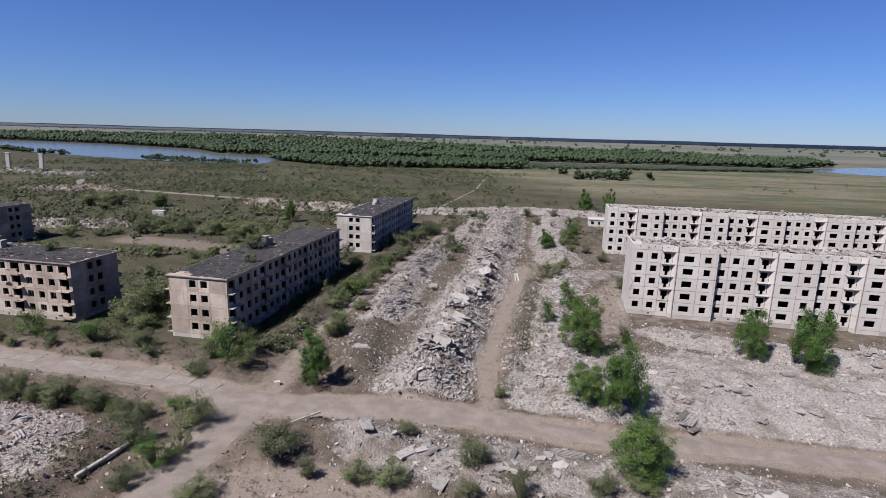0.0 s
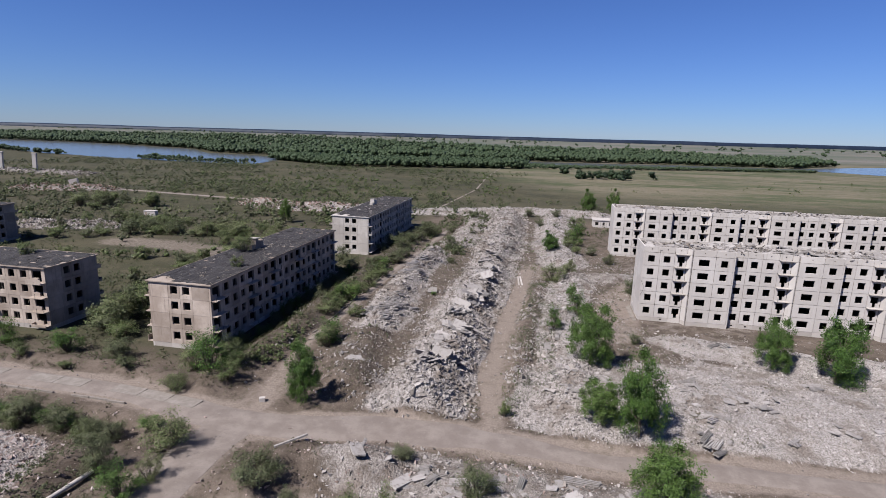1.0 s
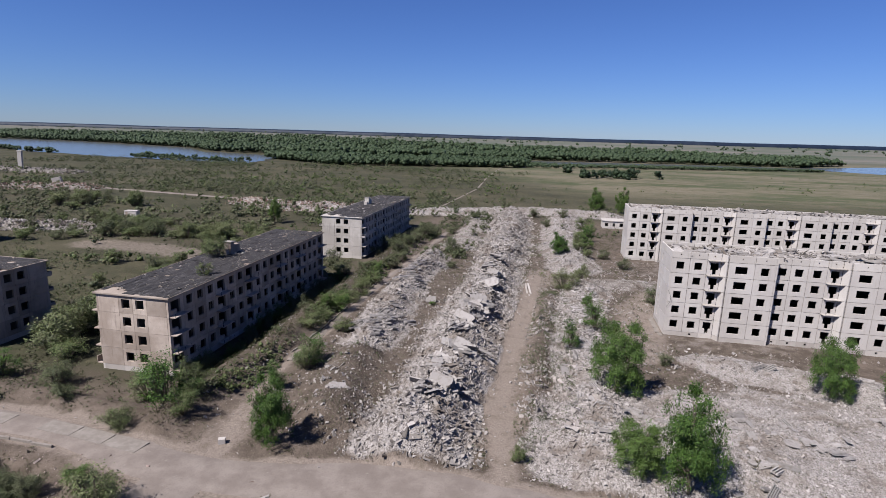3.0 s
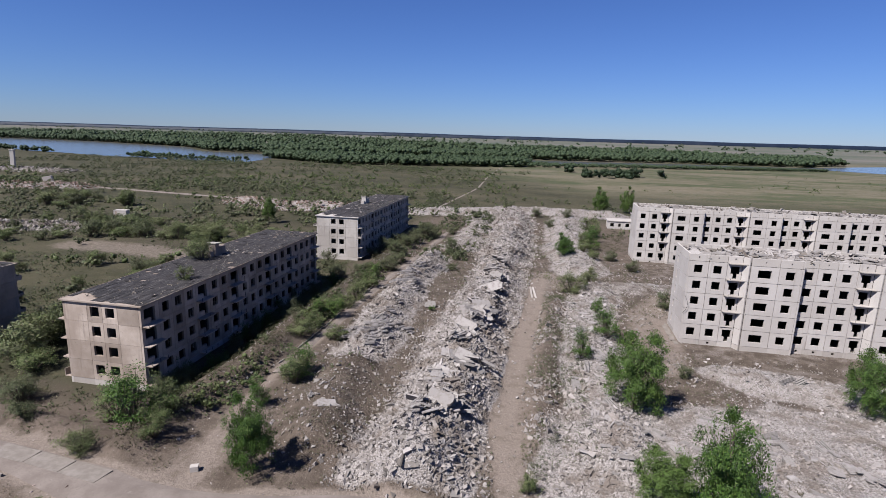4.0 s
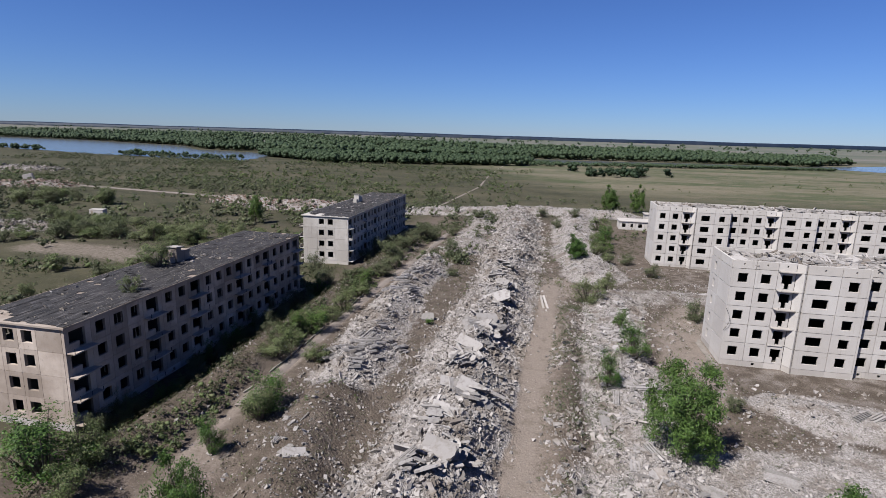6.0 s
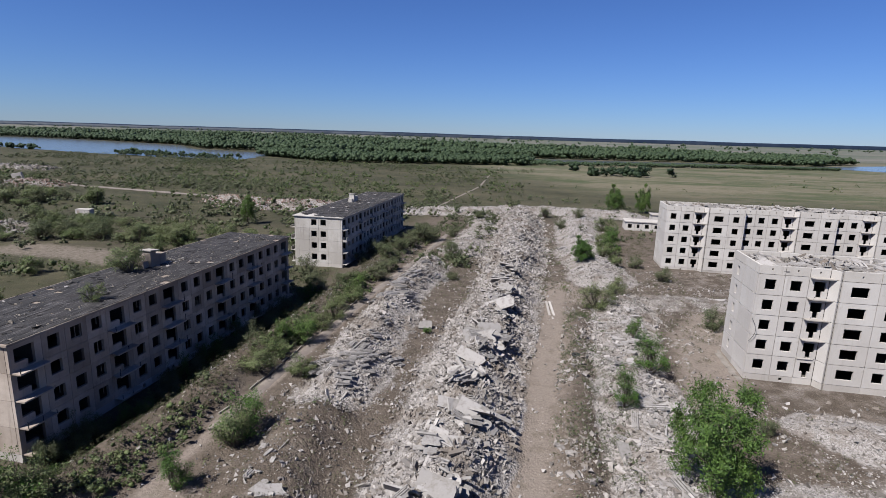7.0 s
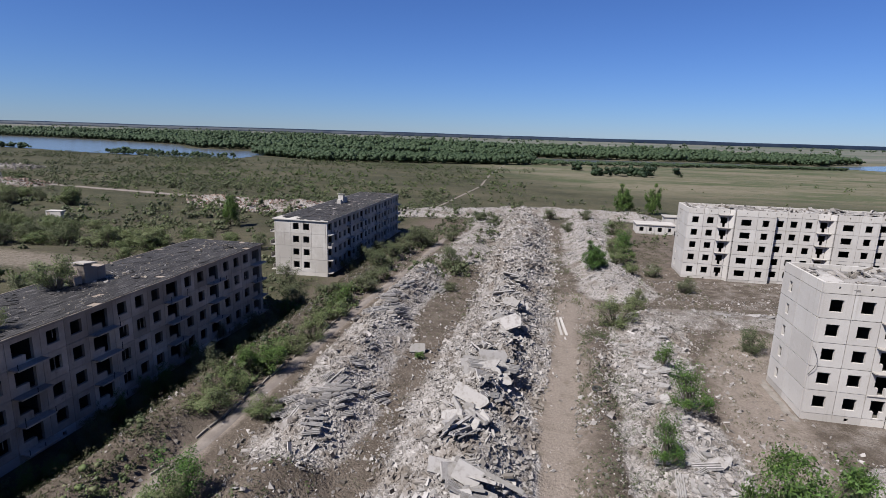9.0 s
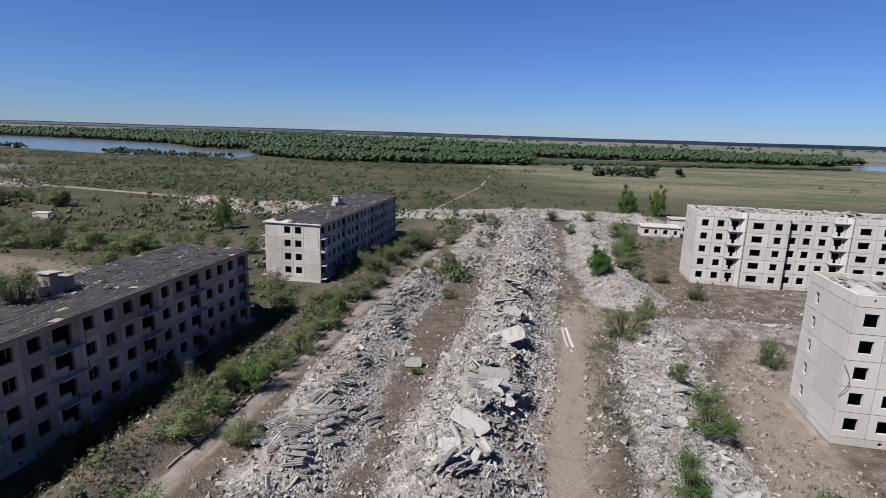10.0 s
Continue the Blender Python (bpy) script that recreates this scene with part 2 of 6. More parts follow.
s.bump(s.math("SUBTRACT", n3, s.math("MULTIPLY", stones, rough_share)), 0.75, 0.16)
M_GROUND = s.done(ground_c, 0.97, 0, 0.15)


# ------------------------------------------------------------------ geometry helpers
class Geo:
    """Collects corners and faces of one mesh."""

    def __init__(self):
        self.v, self.f = [], []

    def add(self, verts, faces, m=None):
        n = len(self.v)
        self.v += [tuple(m @ Vector(p)) for p in verts] if m else [tuple(p) for p in verts]
        self.f += [tuple(i + n for i in face) for face in faces]
        return self

    def box(self, x0, x1, y0, y1, z0, z1, m=None):
        p = [(x0, y0, z0), (x1, y0, z0), (x1, y1, z0), (x0, y1, z0), (x0, y0, z1), (x1, y0, z1), (x1, y1, z1), (x0, y1, z1)]
        return self.add(p, [(3, 2, 1, 0), (4, 5, 6, 7), (0, 1, 5, 4), (1, 2, 6, 5), (2, 3, 7, 6), (3, 0, 4, 7)], m)

    def prism(self, outline, z0, z1, m=None):
        n = len(outline)
        p = [(x, y, z0) for x, y in outline] + [(x, y, z1) for x, y in outline]
        faces = [tuple(range(n - 1, -1, -1)), tuple(range(n, 2 * n))] + [(i, (i + 1) % n, n + (i + 1) % n, n + i) for i in range(n)]
        return self.add(p, faces, m)

    def tube(self, a, b, ra, rb, sides=6):
        a, b = Vector(a), Vector(b)
        q = (b - a).to_track_quat("Z", "Y").to_matrix()
        ring = [Vector((math.cos(k * math.tau / sides), math.sin(k * math.tau / sides), 0)) for k in range(sides)]
        p = [a + q @ (r * ra) for r in ring] + [b + q @ (r * rb) for r in ring]
        faces = [(i, (i + 1) % sides, sides + (i + 1) % sides, sides + i) for i in range(sides)]
        return self.add(p, faces + [tuple(range(sides - 1, -1, -1)), tuple(range(sides, 2 * sides))])

    def mesh(self, name, mat):
        me = bpy.data.meshes.new(name)
        me.from_pydata(self.v, [], self.f)
        me.materials.append(mat)
        me.update()
        return me


def part(name, geo, material, parent=None, label="", at=None):
    """One mesh object, under a thing or under a part of it."""
    data = geo.mesh(name, material) if isinstance(geo, Geo) else geo
    ob = new(name, data)
    if parent:
        ob.parent = parent
    if at is not None:
        ob.matrix_basis = at
    if label:
        ob["label"] = label
    return ob


def thing(name, label, category, at=None, group="", kind=""):
    ob = new(name)
    ob.empty_display_size = 0.5
    if at is not None:
        ob.matrix_basis = at
    return tagged(ob, label, category, group, kind)


# ------------------------------------------------------------------ the lie of the land
def vnoise(x, y, seed=0):
    xi, yi = np.floor(x), np.floor(y)
    fx, fy = x - xi, y - yi
    fx, fy = fx * fx * (3 - 2 * fx), fy * fy * (3 - 2 * fy)

    def h(a, b):
        w = np.sin(a * 127.1 + b * 311.7 + seed * 74.7) * 43758.5453
        return w - np.floor(w)
    return (h(xi, yi) * (1 - fx) + h(xi + 1, yi) * fx) * (1 - fy) + (h(xi, yi + 1) * (1 - fx) + h(xi + 1, yi + 1) * fx) * fy


def fbm(x, y, size, seed=0, octaves=4):
    total, amp, norm = 0, 1.0, 0
    for k in range(octaves):
        total = total + amp * vnoise(x / size * 2 ** k, y / size * 2 ** k, seed + k)
        norm += amp
        amp *= 0.5
    return total / norm


def along(x, y, line):
    """Distance to a line of points."""
    best = np.full(np.shape(x), 1e9)
    for (ax, ay), (bx, by) in zip(line, line[1:]):
        dx, dy = bx - ax, by - ay
        k = np.clip(((x - ax) * dx + (y - ay) * dy) / (dx * dx + dy * dy), 0, 1)
        best = np.minimum(best, np.hypot(x - ax - k * dx, y - ay - k * dy))
    return best


def smooth(v, lo, hi):
    k = np.clip((v - lo) / (hi - lo), 0, 1)
    return k * k * (3 - 2 * k)


ROAD = [(-160, 71), (-92, 70), (-60, 69.5), (-46, 66.5), (-34, 65.5), (-18, 69), (-4, 69), (9, 67.2), (24, 68.5), (46, 69), (120, 72)]
BRANCH = [(-39.5, 65), (-40.4, 56), (-39.8, 50), (-38.8, 43.5), (-37, 30), (-35, -20)]
ALLEY = [(-38, 69), (-41, 80), (-42, 95), (-41.6, 120), (-41.5, 150), (-39.3, 186), (-38.7, 225)]
TRACK = [(-5, 70), (-8, 90), (-7.3, 109), (-6, 128), (-4.5, 160)]
# heaps: crest line, half width, height, share of broken concrete
HEAPS = {
    "main": ([(-16.4, 76), (-16, 95), (-16.4, 112), (-15.6, 124), (-14.8, 140), (-15, 164)], 7.7, 4.1, 1.0),
    "north": ([(-15.0, 176), (-15.2, 205), (-15.6, 238), (-18, 262)], 8.2, 4.8, 1.0),
    "west": ([(-32.2, 106), (-32.6, 112), (-33.8, 123), (-34.8, 140), (-35.6, 152), (-34.6, 172)], 5.5, 2.5, 0.9),
    "soil": ([(-28.5, 80), (-31.5, 88), (-31.5, 99)], 5.8, 2.4, 0.12),
    "east": ([(6, 76), (4.5, 90), (5, 101), (5, 113), (5, 125), (7, 140), (8.5, 153)], 5.6, 1.7, 0.9),
    "east_far": ([(6, 172), (3, 200), (3, 240), (8, 275)], 8.0, 1.8, 0.7),
    "end": ([(-66, 262), (-40, 268), (-10, 284), (24, 282)], 11, 2.2, 0.65),
    "west_far": ([(-30, 190), (-28, 225), (-30, 255)], 7.0, 1.6, 0.55),
    "field": ([(12, 80), (30, 84), (60, 86), (92, 88)], 17.0, 1.7, 0.9),
    "by_block": ([(27, 110), (38, 108), (46, 106)], 6.0, 1.2, 0.9),
    "by_block_2": ([(58, 106), (72, 106), (90, 108)], 6.5, 1.5, 0.9),
    "front": ([(-20, 60), (-8, 58), (6, 59), (24, 58), (60, 57)], 6.0, 0.7, 0.5),
    "southwest": ([(-95, 54), (-74, 52), (-62, 50), (-59.5, 44)], 7.0, 1.2, 0.95),
    "distant_a": ([(-146, 264), (-122, 252), (-94, 260)], 11, 2.8, 0.7),
    "distant_b": ([(-300, 275), (-262, 283)], 12, 2.4, 0.6),
    "distant_c": ([(-430, 360), (-350, 362)], 14, 2.4, 0.6),
    "distant_d": ([(-195, 178), (-165, 182)], 9, 1.6, 0.8),
    "distant_e": ([(14, 158), (26, 160), (40, 158)], 6, 0.6, 0.5),
}
MOUNDS = [([(-48.5, 74), (-47.4, 100), (-47.4, 141), (-47.8, 160), (-47, 195), (-46.6, 220)], 3.8, 1.5),
          ([(-55, 26), (-53.2, 39), (-52.6, 46), (-52.3, 53)], 4.2, 2.0),
          ([(-32, 54.5), (-27, 59), (-18, 59)], 4.4, 1.8),
          ([(-100, 76), (-70, 76.5), (-54, 74.5)], 2.6, 0.9),
          ([(-60, 36), (-42, 36)], 3.5, 0.6),
          ([(-3, 84), (-2.5, 105), (-1.8, 125), (-0.5, 142)], 2.8, 1.0)]


def land(x, y):
    """Height of the ground, and the shares of rubble, grass and bare earth."""
    x, y = np.asarray(x, float), np.asarray(y, float)
    near = smooth(-np.hypot(x + 10, (y - 130) * 0.9), -420, -180)
    z = (fbm(x, y, 26, 3) - 0.5) * 0.9 * near
    rub = np.zeros_like(x)
    ragged = fbm(x, y, 7, 11)
    for k, (line, wide, high, share) in enumerate(HEAPS.values()):
        d = along(x, y, line) + (ragged - 0.5) * 0.55 * wide
        body = 1 - smooth(d, wide * 0.1, wide * 1.05)
        lumps = 0.35 + 0.8 * fbm(x, y, 6.5, 20 + k) + 0.5 * fbm(x, y, 2.6, 40 + k)
        z = z + high * body ** 1.2 * lumps
        rub = np.maximum(rub, share * (1 - smooth(d, wide * 0.75, wide * 1.2)))
    for k, (line, wide, high) in enumerate(MOUNDS):
        d = along(x, y, line) + (ragged - 0.5) * 0.5 * wide
        z = z + high * (1 - smooth(d, wide * 0.15, wide)) * (0.6 + 0.8 * fbm(x, y, 6, 50 + k))
    z = z - 1.7 * (1 - smooth(np.abs(x + 53.0), 1.0, 3.0)) * smooth(y, 80, 90) * (1 - smooth(y, 140, 148))
    z = z - 0.5 * smooth(x, 12, 20) * smooth(y, 108, 118) * (1 - smooth(y, 140, 165))
    z = z + rub * 0.35 * (fbm(x, y, 1.6, 70, 3) - 0.4) + 0.12 * near * (fbm(x, y, 2.2, 80, 3) - 0.5)
    # washed-out pit south of the concrete road
    z = z - 1.1 * (1 - smooth(along(x, y, [(-84, 60.5), (-60, 60), (-48, 59)]), 1.5, 4.5)) * (0.5 + fbm(x, y, 4, 57))
    # level beds for the ways and the buildings
    ways = np.minimum(np.minimum(along(x, y, ROAD) - 2.6, along(x, y, BRANCH) - 3.1), along(x, y, ALLEY) - 1.0)
    flat = 1 - smooth(ways, 0.2, 2.4)
    z = z * (1 - flat) - 0.05 * flat
    tr = 1 - smooth(along(x, y, TRACK) - 0.9 + (fbm(x, y, 4, 91) - 0.5) * 2.6, 0, 1.5)
    z = z * (1 - 0.85 * tr)
    for x0, x1, y0, y1 in ((-68, -55, 85, 142), (-68, -54, 165, 222), (-150, -90, 87, 100), (20, 96, 122, 135), (22, 140, 188, 201)):
        out = np.maximum(np.maximum(x0 - x, x - x1), np.maximum(y0 - y, y - y1))
        z = z + (np.minimum(z, 0.0) - z) * (1 - smooth(out, 0.3, 3.0))
        rub = rub * smooth(out, -0.5, 1.5)
    big_ways = np.minimum(along(x, y, ROAD) - 2.6, along(x, y, BRANCH) - 3.1)
    dirt = np.maximum(tr, 1 - smooth(big_ways + (fbm(x, y, 5, 93) - 0.5) * 3, 0.0, 2.0))
    dirt = np.maximum(dirt, 1 - smooth(along(x, y, ALLEY) + (fbm(x, y, 3, 94) - 0.5) * 1.2, 0.5, 1.4))
    dirt = np.maximum(dirt, 0.9 * (1 - smooth(along(x, y, [(15, 112), (17, 125), (18, 138), (24, 150)]), 2, 7)))
    dirt = np.maximum(dirt, 0.85 * (1 - smooth(along(x, y, [(-32, 47), (-23, 50), (-15, 51)]), 2, 6)))
    dirt = np.maximum(dirt, 0.6 * (1 - smooth(along(x, y, [(-40, 70), (-39, 77), (-39.5, 84)]), 1.5, 5.0)))
    dirt = np.maximum(dirt, 0.9 * (1 - smooth(along(x, y, [(-1, 156), (-3, 166)]), 2, 5)))
    dirt = np.maximum(dirt, 0.55 * (1 - smooth(along(x, y, [(-140, 160), (-120, 160), (-98, 156)]), 4, 10)))
    dirt = np.maximum(dirt, 0.65 * (1 - smooth(along(x, y, TRACK), 1.2, 6.5)) * smooth(y, 72, 80))
    rub = rub * (1 - tr) * (1 - flat)
    grass = 0.30 + 0.38 * smooth(-x, 46, 62) - 0.3 * smooth(-x, 60, 90) * (fbm(x, y, 60, 95) - 0.35) + 0.5 * smooth(y, 235, 300)
    grass = grass - 0.6 * (1 - smooth(np.abs(x - 20), 0, 45)) * (1 - smooth(y, 150, 240))
    grass = grass - 0.45 * (1 - smooth(y, 72, 90)) * (1 - smooth(np.abs(x + 60), 20, 60))
    far = smooth(y + 0.25 * np.abs(x), 1150, 1500)
    grass = grass * (1 - far) + far * (0.62 + 0.3 * smooth(fbm(x * 0.25, y, 260, 33), 0.45, 0.6))
    brown = (1 - smooth(np.hypot((x - 20) / 120, (y - 425) / 45), 0.3, 1.0)) * fbm(x * 0.5, y, 22, 35)
    brown = np.maximum(brown, (1 - smooth(np.hypot((x + 150) / 45, (y - 470) / 30), 0.4, 1.0)) * 0.7)
    grass = grass - 0.22 * brown
    return z, np.clip(rub, 0, 1), np.clip(grass, 0, 1), np.clip(dirt, 0, 1)


def open_fields(x, y):
    """Shares of pale meadow and of the far steppe beyond the woods."""
    steppe = smooth(y + 0.25 * np.abs(x), 1150, 1500)
    meadow = smooth(y + 30 * (fbm(x, y, 60, 36) - 0.5), 320, 430) * smooth(x + 0.5 * (y - 440), -60, 40) * (1 - steppe)
    return meadow, steppe


def spread(lo, hi, step, far, grow):
    mid = list(np.arange(lo, hi + 0.01, step))
    up, d = [], step
    while mid[-1] + sum(up) < far:
        d = min(d * grow, 260)
        up.append(d)
    top = list(mid[-1] + np.cumsum(up))
    return mid, top


mid, top = spread(-110, 92, 1.0, 5200, 1.075)
low = [-18 - v for v in top]
xs = np.array(sorted(low) + mid + top)
mid, top = spread(38, 250, 0.9, 5600, 1.07)
low = [38 - (v - mid[-1]) for v in top if v - mid[-1] < 3000]
ys = np.array(sorted(low) + mid + top)
gx_, gy_ = np.meshgrid(xs, ys)
gz, rub_, grass_, dirt_ = land(gx_.ravel(), gy_.ravel())
nx, ny = len(xs), len(ys)
i0 = (np.arange(ny - 1)[:, None] * nx + np.arange(nx - 1)[None, :]).ravel()
quads = np.stack([i0, i0 + 1, i0 + nx + 1, i0 + nx], 1)
gap_ = np.minimum(np.minimum(along(gx_, gy_, TRACK) - 1.6, along(gx_, gy_, ROAD) - 2.9), np.minimum(along(gx_, gy_, ALLEY) - 1.6, along(gx_, gy_, BRANCH) - 3.3))
level = gz.reshape(ny, nx)


def sample(grid, x, y):
    """Value of a grid over the plan at one place."""
    i, j = int(np.searchsorted(xs, x)) - 1, int(np.searchsorted(ys, y)) - 1
    u, w = (x - xs[i]) / (xs[i + 1] - xs[i]), (y - ys[j]) / (ys[j + 1] - ys[j])
    return float((grid[j, i] * (1 - u) + grid[j, i + 1] * u) * (1 - w) + (grid[j + 1, i] * (1 - u) + grid[j + 1, i + 1] * u) * w)


def height(x, y):
    return sample(level, x, y)


me = bpy.data.meshes.new("ground")
me.from_pydata(np.stack([gx_.ravel(), gy_.ravel(), gz], 1).tolist(), [], quads.tolist())
valley_ = 0.27 * (1 - smooth(np.abs(gx_.ravel() + 13), 24, 30)) * smooth(gy_.ravel(), 72, 78) * (1 - smooth(gy_.ravel(), 262, 290)) * (1 - dirt_)
court_ = 0.36 * smooth(gx_.ravel(), 12, 18) * (1 - smooth(gx_.ravel(), 90, 110)) * smooth(gy_.ravel(), 96, 104) * (1 - smooth(gy_.ravel(), 200, 225)) * smooth(fbm(gx_.ravel(), gy_.ravel(), 14, 78), 0.3, 0.6) * (1 - 0.7 * dirt_)
rub_ = np.maximum(rub_, np.maximum(valley_, court_))
meadow_, steppe_ = open_fields(gx_.ravel(), gy_.ravel())
for key, vals in (("rubble", rub_), ("grass", grass_), ("dirt", dirt_), ("meadow", meadow_), ("steppe", steppe_)):
    me.attributes.new(key, "FLOAT", "POINT").data.foreach_set("value", vals.astype(np.float32))
me.materials.append(M_GROUND)
me.shade_smooth()
tagged(new("ground", me), "dry steppe ground with rubble, bare soil and thin grass", "ground", kind="structure")


def way(name, line, half, lift, label, seed, narrow=None):
    """A road laid as a strip on the ground, with ragged edges."""
    g = Geo()
    pts, acc = [], 0
    for a, b in zip(line, line[1:]):
        n = max(2, int(math.dist(a, b) / 1.5))
        pts += [Vector(a).lerp(Vector(b), k / n) for k in range(n)]
    pts.append(Vector(line[-1]))
    for _ in range(6):
        pts = [pts[0]] + [(p + q * 2 + r) / 4 for p, q, r in zip(pts, pts[1:], pts[2:])] + [pts[-1]]
    ring = []
    for k, p in enumerate(pts):
        d = (pts[min(k + 1, len(pts) - 1)] - pts[max(k - 1, 0)]).normalized()
        n = Vector((-d.y, d.x))
        for j in range(7):
            u = -1 + j / 3
            w = half * u * (1 if narrow is None else float(np.interp(p.x, [-60, -46, -30, -14, 5], [0.78, 1.0, 1.15, 1.1, narrow])))
            if j in (0, 6):
                w *= 0.92 + 0.35 * float(vnoise(np.array(k * 0.3), np.array(float(j)), seed))
            q = p + n * w
            ring.append((q.x, q.y, lift - (0.09 if j in (0, 6) else 0) + 0.03 * math.cos(u * 3)))
    faces = [(7 * k + j, 7 * k + j + 1, 7 * k + j + 8, 7 * k + j + 7) for k in range(len(pts) - 1) for j in range(6)]
    g.add(ring, [f[::-1] for f in faces])
    ob = part(name, g, M_ROAD)
    ob.data.shade_smooth()
    return tagged(ob, label, "road", kind="structure")


main_road = way("road", ROAD, 2.6, 0.06, "dusty pale concrete and dirt road across the ruins", 1, 0.62)
way("side_road", BRANCH, 3.1, 0.09, "dusty worn asphalt side road with pale patches", 2)
way("footpath", ALLEY[2:], 0.7, 0.05, "narrow dusty paved footpath beside overgrown bank", 3)


# ------------------------------------------------------------------ panel buildings
PANELS = {}


def panel(w, h, thick, holes, material, gap=0.035, lip=0.0):
    """A wall panel with openings cut through: x along the wall, y inwards, z up. Shared between alike ones."""
    key = (round(w, 2), round(h, 2), thick, tuple(holes), material.name, gap, lip)
    if key in PANELS:
        return PANELS[key]
    g = Geo()
    us = sorted({gap, w - gap, *(v for a, b, c, d in holes for v in (a, b))})
    zs = sorted({gap, h - gap, *(v for a, b, c, d in holes for v in (c, d))})
    index, back = {}, {}
    solid = {}
    for i in range(len(us) - 1):
        for k in range(len(zs) - 1):
            mu, mz = (us[i] + us[i + 1]) / 2, (zs[k] + zs[k + 1]) / 2
            solid[i, k] = not any(a < mu < b and c < mz < d for a, b, c, d in holes)

    def corner(i, k, deep):
        if (i, k, deep) not in index:
            index[i, k, deep] = len(g.v)
            g.v.append((us[i], thick if deep else 0.0, zs[k]))
        return index[i, k, deep]
    for (i, k), full in solid.items():
        if not full:
            continue
        g.f.append((corner(i, k, 0), corner(i + 1, k, 0), corner(i + 1, k + 1, 0), corner(i, k + 1, 0)))
        g.f.append((corner(i, k, 1), corner(i, k + 1, 1), corner(i + 1, k + 1, 1), corner(i + 1, k, 1)))
        for di, dk, a, b in ((-1, 0, (i, k), (i, k + 1)), (1, 0, (i + 1, k + 1), (i + 1, k)), (0, -1, (i + 1, k), (i, k)), (0, 1, (i, k + 1), (i + 1, k + 1))):
            if not solid.get((i + di, k + dk), False):
                g.f.append((corner(*a, 0), corner(*b, 0), corner(*b, 1), corner(*a, 1)))
    PANELS[key] = g.mesh("wall_panel", material)
    return PANELS[key]


def side(x, y, turn):
    """A facade's frame: origin at its left foot as seen from outside."""
    return pose(x, y, 0, 0, 0, turn)


def opening(kind, w, h, rng):
    if kind == "w":
        return [(w / 2 - 0.68, w / 2 + 0.68, 0.78, 2.2)]
    if kind == "W":
        return [(w / 2 - 1.05, w / 2 + 1.05, 0.82, 2.2)]
    if kind == "s":
        return [(w / 2 - 0.5, w / 2 + 0.4, 0.8, 2.15)]
    if kind == "b":
        return [(0.62, 1.02, 0.95, 2.3), (1.02, 1.7, 0.1, 2.3), (1.7, 2.05, 0.95, 2.3)]
    if kind == "B":
        return [(w / 2 - 1.15, w / 2 + 0.15, 0.85, 2.25), (w / 2 + 0.15, w / 2 + 0.95, 0.15, 2.25)]
    return []


def facade(owner, m, bays, floors, z0, storey, thick, material, attic=0.0, plinth=0.6, attic_mat=None, rng=None, vents=True, gap=0.035):
    """Panels of one wall, storey by storey."""
    u = 0.0
    for w, kind in bays:
        for k in range(floors):
            holes = opening(kind, w, storey, rng)
            part("wall_panel", panel(w, storey, thick, holes, material, gap), None, owner, at=m @ pose(u, 0, z0 + k * storey))
        if attic:
            hole = [(w / 2 - 0.1, w / 2 + 0.1, 0.55, 0.85)] if vents else []
            part("attic_panel", panel(w, attic, thick, hole, attic_mat or material), None, owner, at=m @ pose(u, 0, z0 + floors * storey))
        hole = [(w / 2 - 0.22, w / 2 + 0.2, plinth * 0.45, plinth * 0.8)] if vents and kind in "wW" and rng.random() < 0.5 else []
        part("plinth_panel", panel(w, plinth, thick, hole, M_PLINTH, 0.012), None, owner, at=m @ pose(u, 0.03, z0 - plinth))
        u += w
    return u


def shard(rng, l, w, thick, sides=6):
    """Outline of a broken plate."""
    h, v = l / 2, w / 2
    out = [(-h, -v), (h * rng.uniform(0.7, 1.0), -v)]
    steps = sides - 3
    for k in range(steps):
        out.append((h * rng.uniform(0.72, 1.12), -v + 2 * v * (k + rng.uniform(0.3, 0.8)) / steps))
    out.append((h * rng.uniform(0.6, 1.0), v))
    if rng.random() < 0.5:
        out.append((-h * rng.uniform(0.3, 0.8), v))
        out.append((-h, v * rng.uniform(0.2, 0.7)))
    else:
        out.append((-h, v))
    return out


def plate_mesh(rng, l, w, t, sides=6, mat=None):
    g = Geo().prism(shard(rng, l, w, t, sides), -t / 2, t / 2)
    g.v = [(x + rng.uniform(-1, 1) * 0.012 * l, y + rng.uniform(-1, 1) * 0.012 * w, z + rng.uniform(-1, 1) * t * 0.12) for x, y, z in g.v]
    return g.mesh("broken_slab", mat or M_SLAB)


def ribbed_mesh(rng, l, w, ribs, t=0.08, rib=0.24):
    """A floor plank with ribs, or a bundle of them, snapped unevenly."""
    g = Geo().box(-l / 2, l / 2 * rng.uniform(0.8, 1), -w / 2, w / 2, -t / 2, t / 2)
    for k in range(ribs):
        y = -w / 2 + (k + 0.5) * w / ribs
        g.box(-l / 2 * rng.uniform(0.85, 1.05), l / 2 * rng.uniform(0.75, 1.1), y - w / ribs * 0.26, y + w / ribs * 0.26, t / 2 - 0.01, t / 2 + rib * rng.uniform(0.85, 1.1))
    return g.mesh("ribbed_slab", M_SLAB)


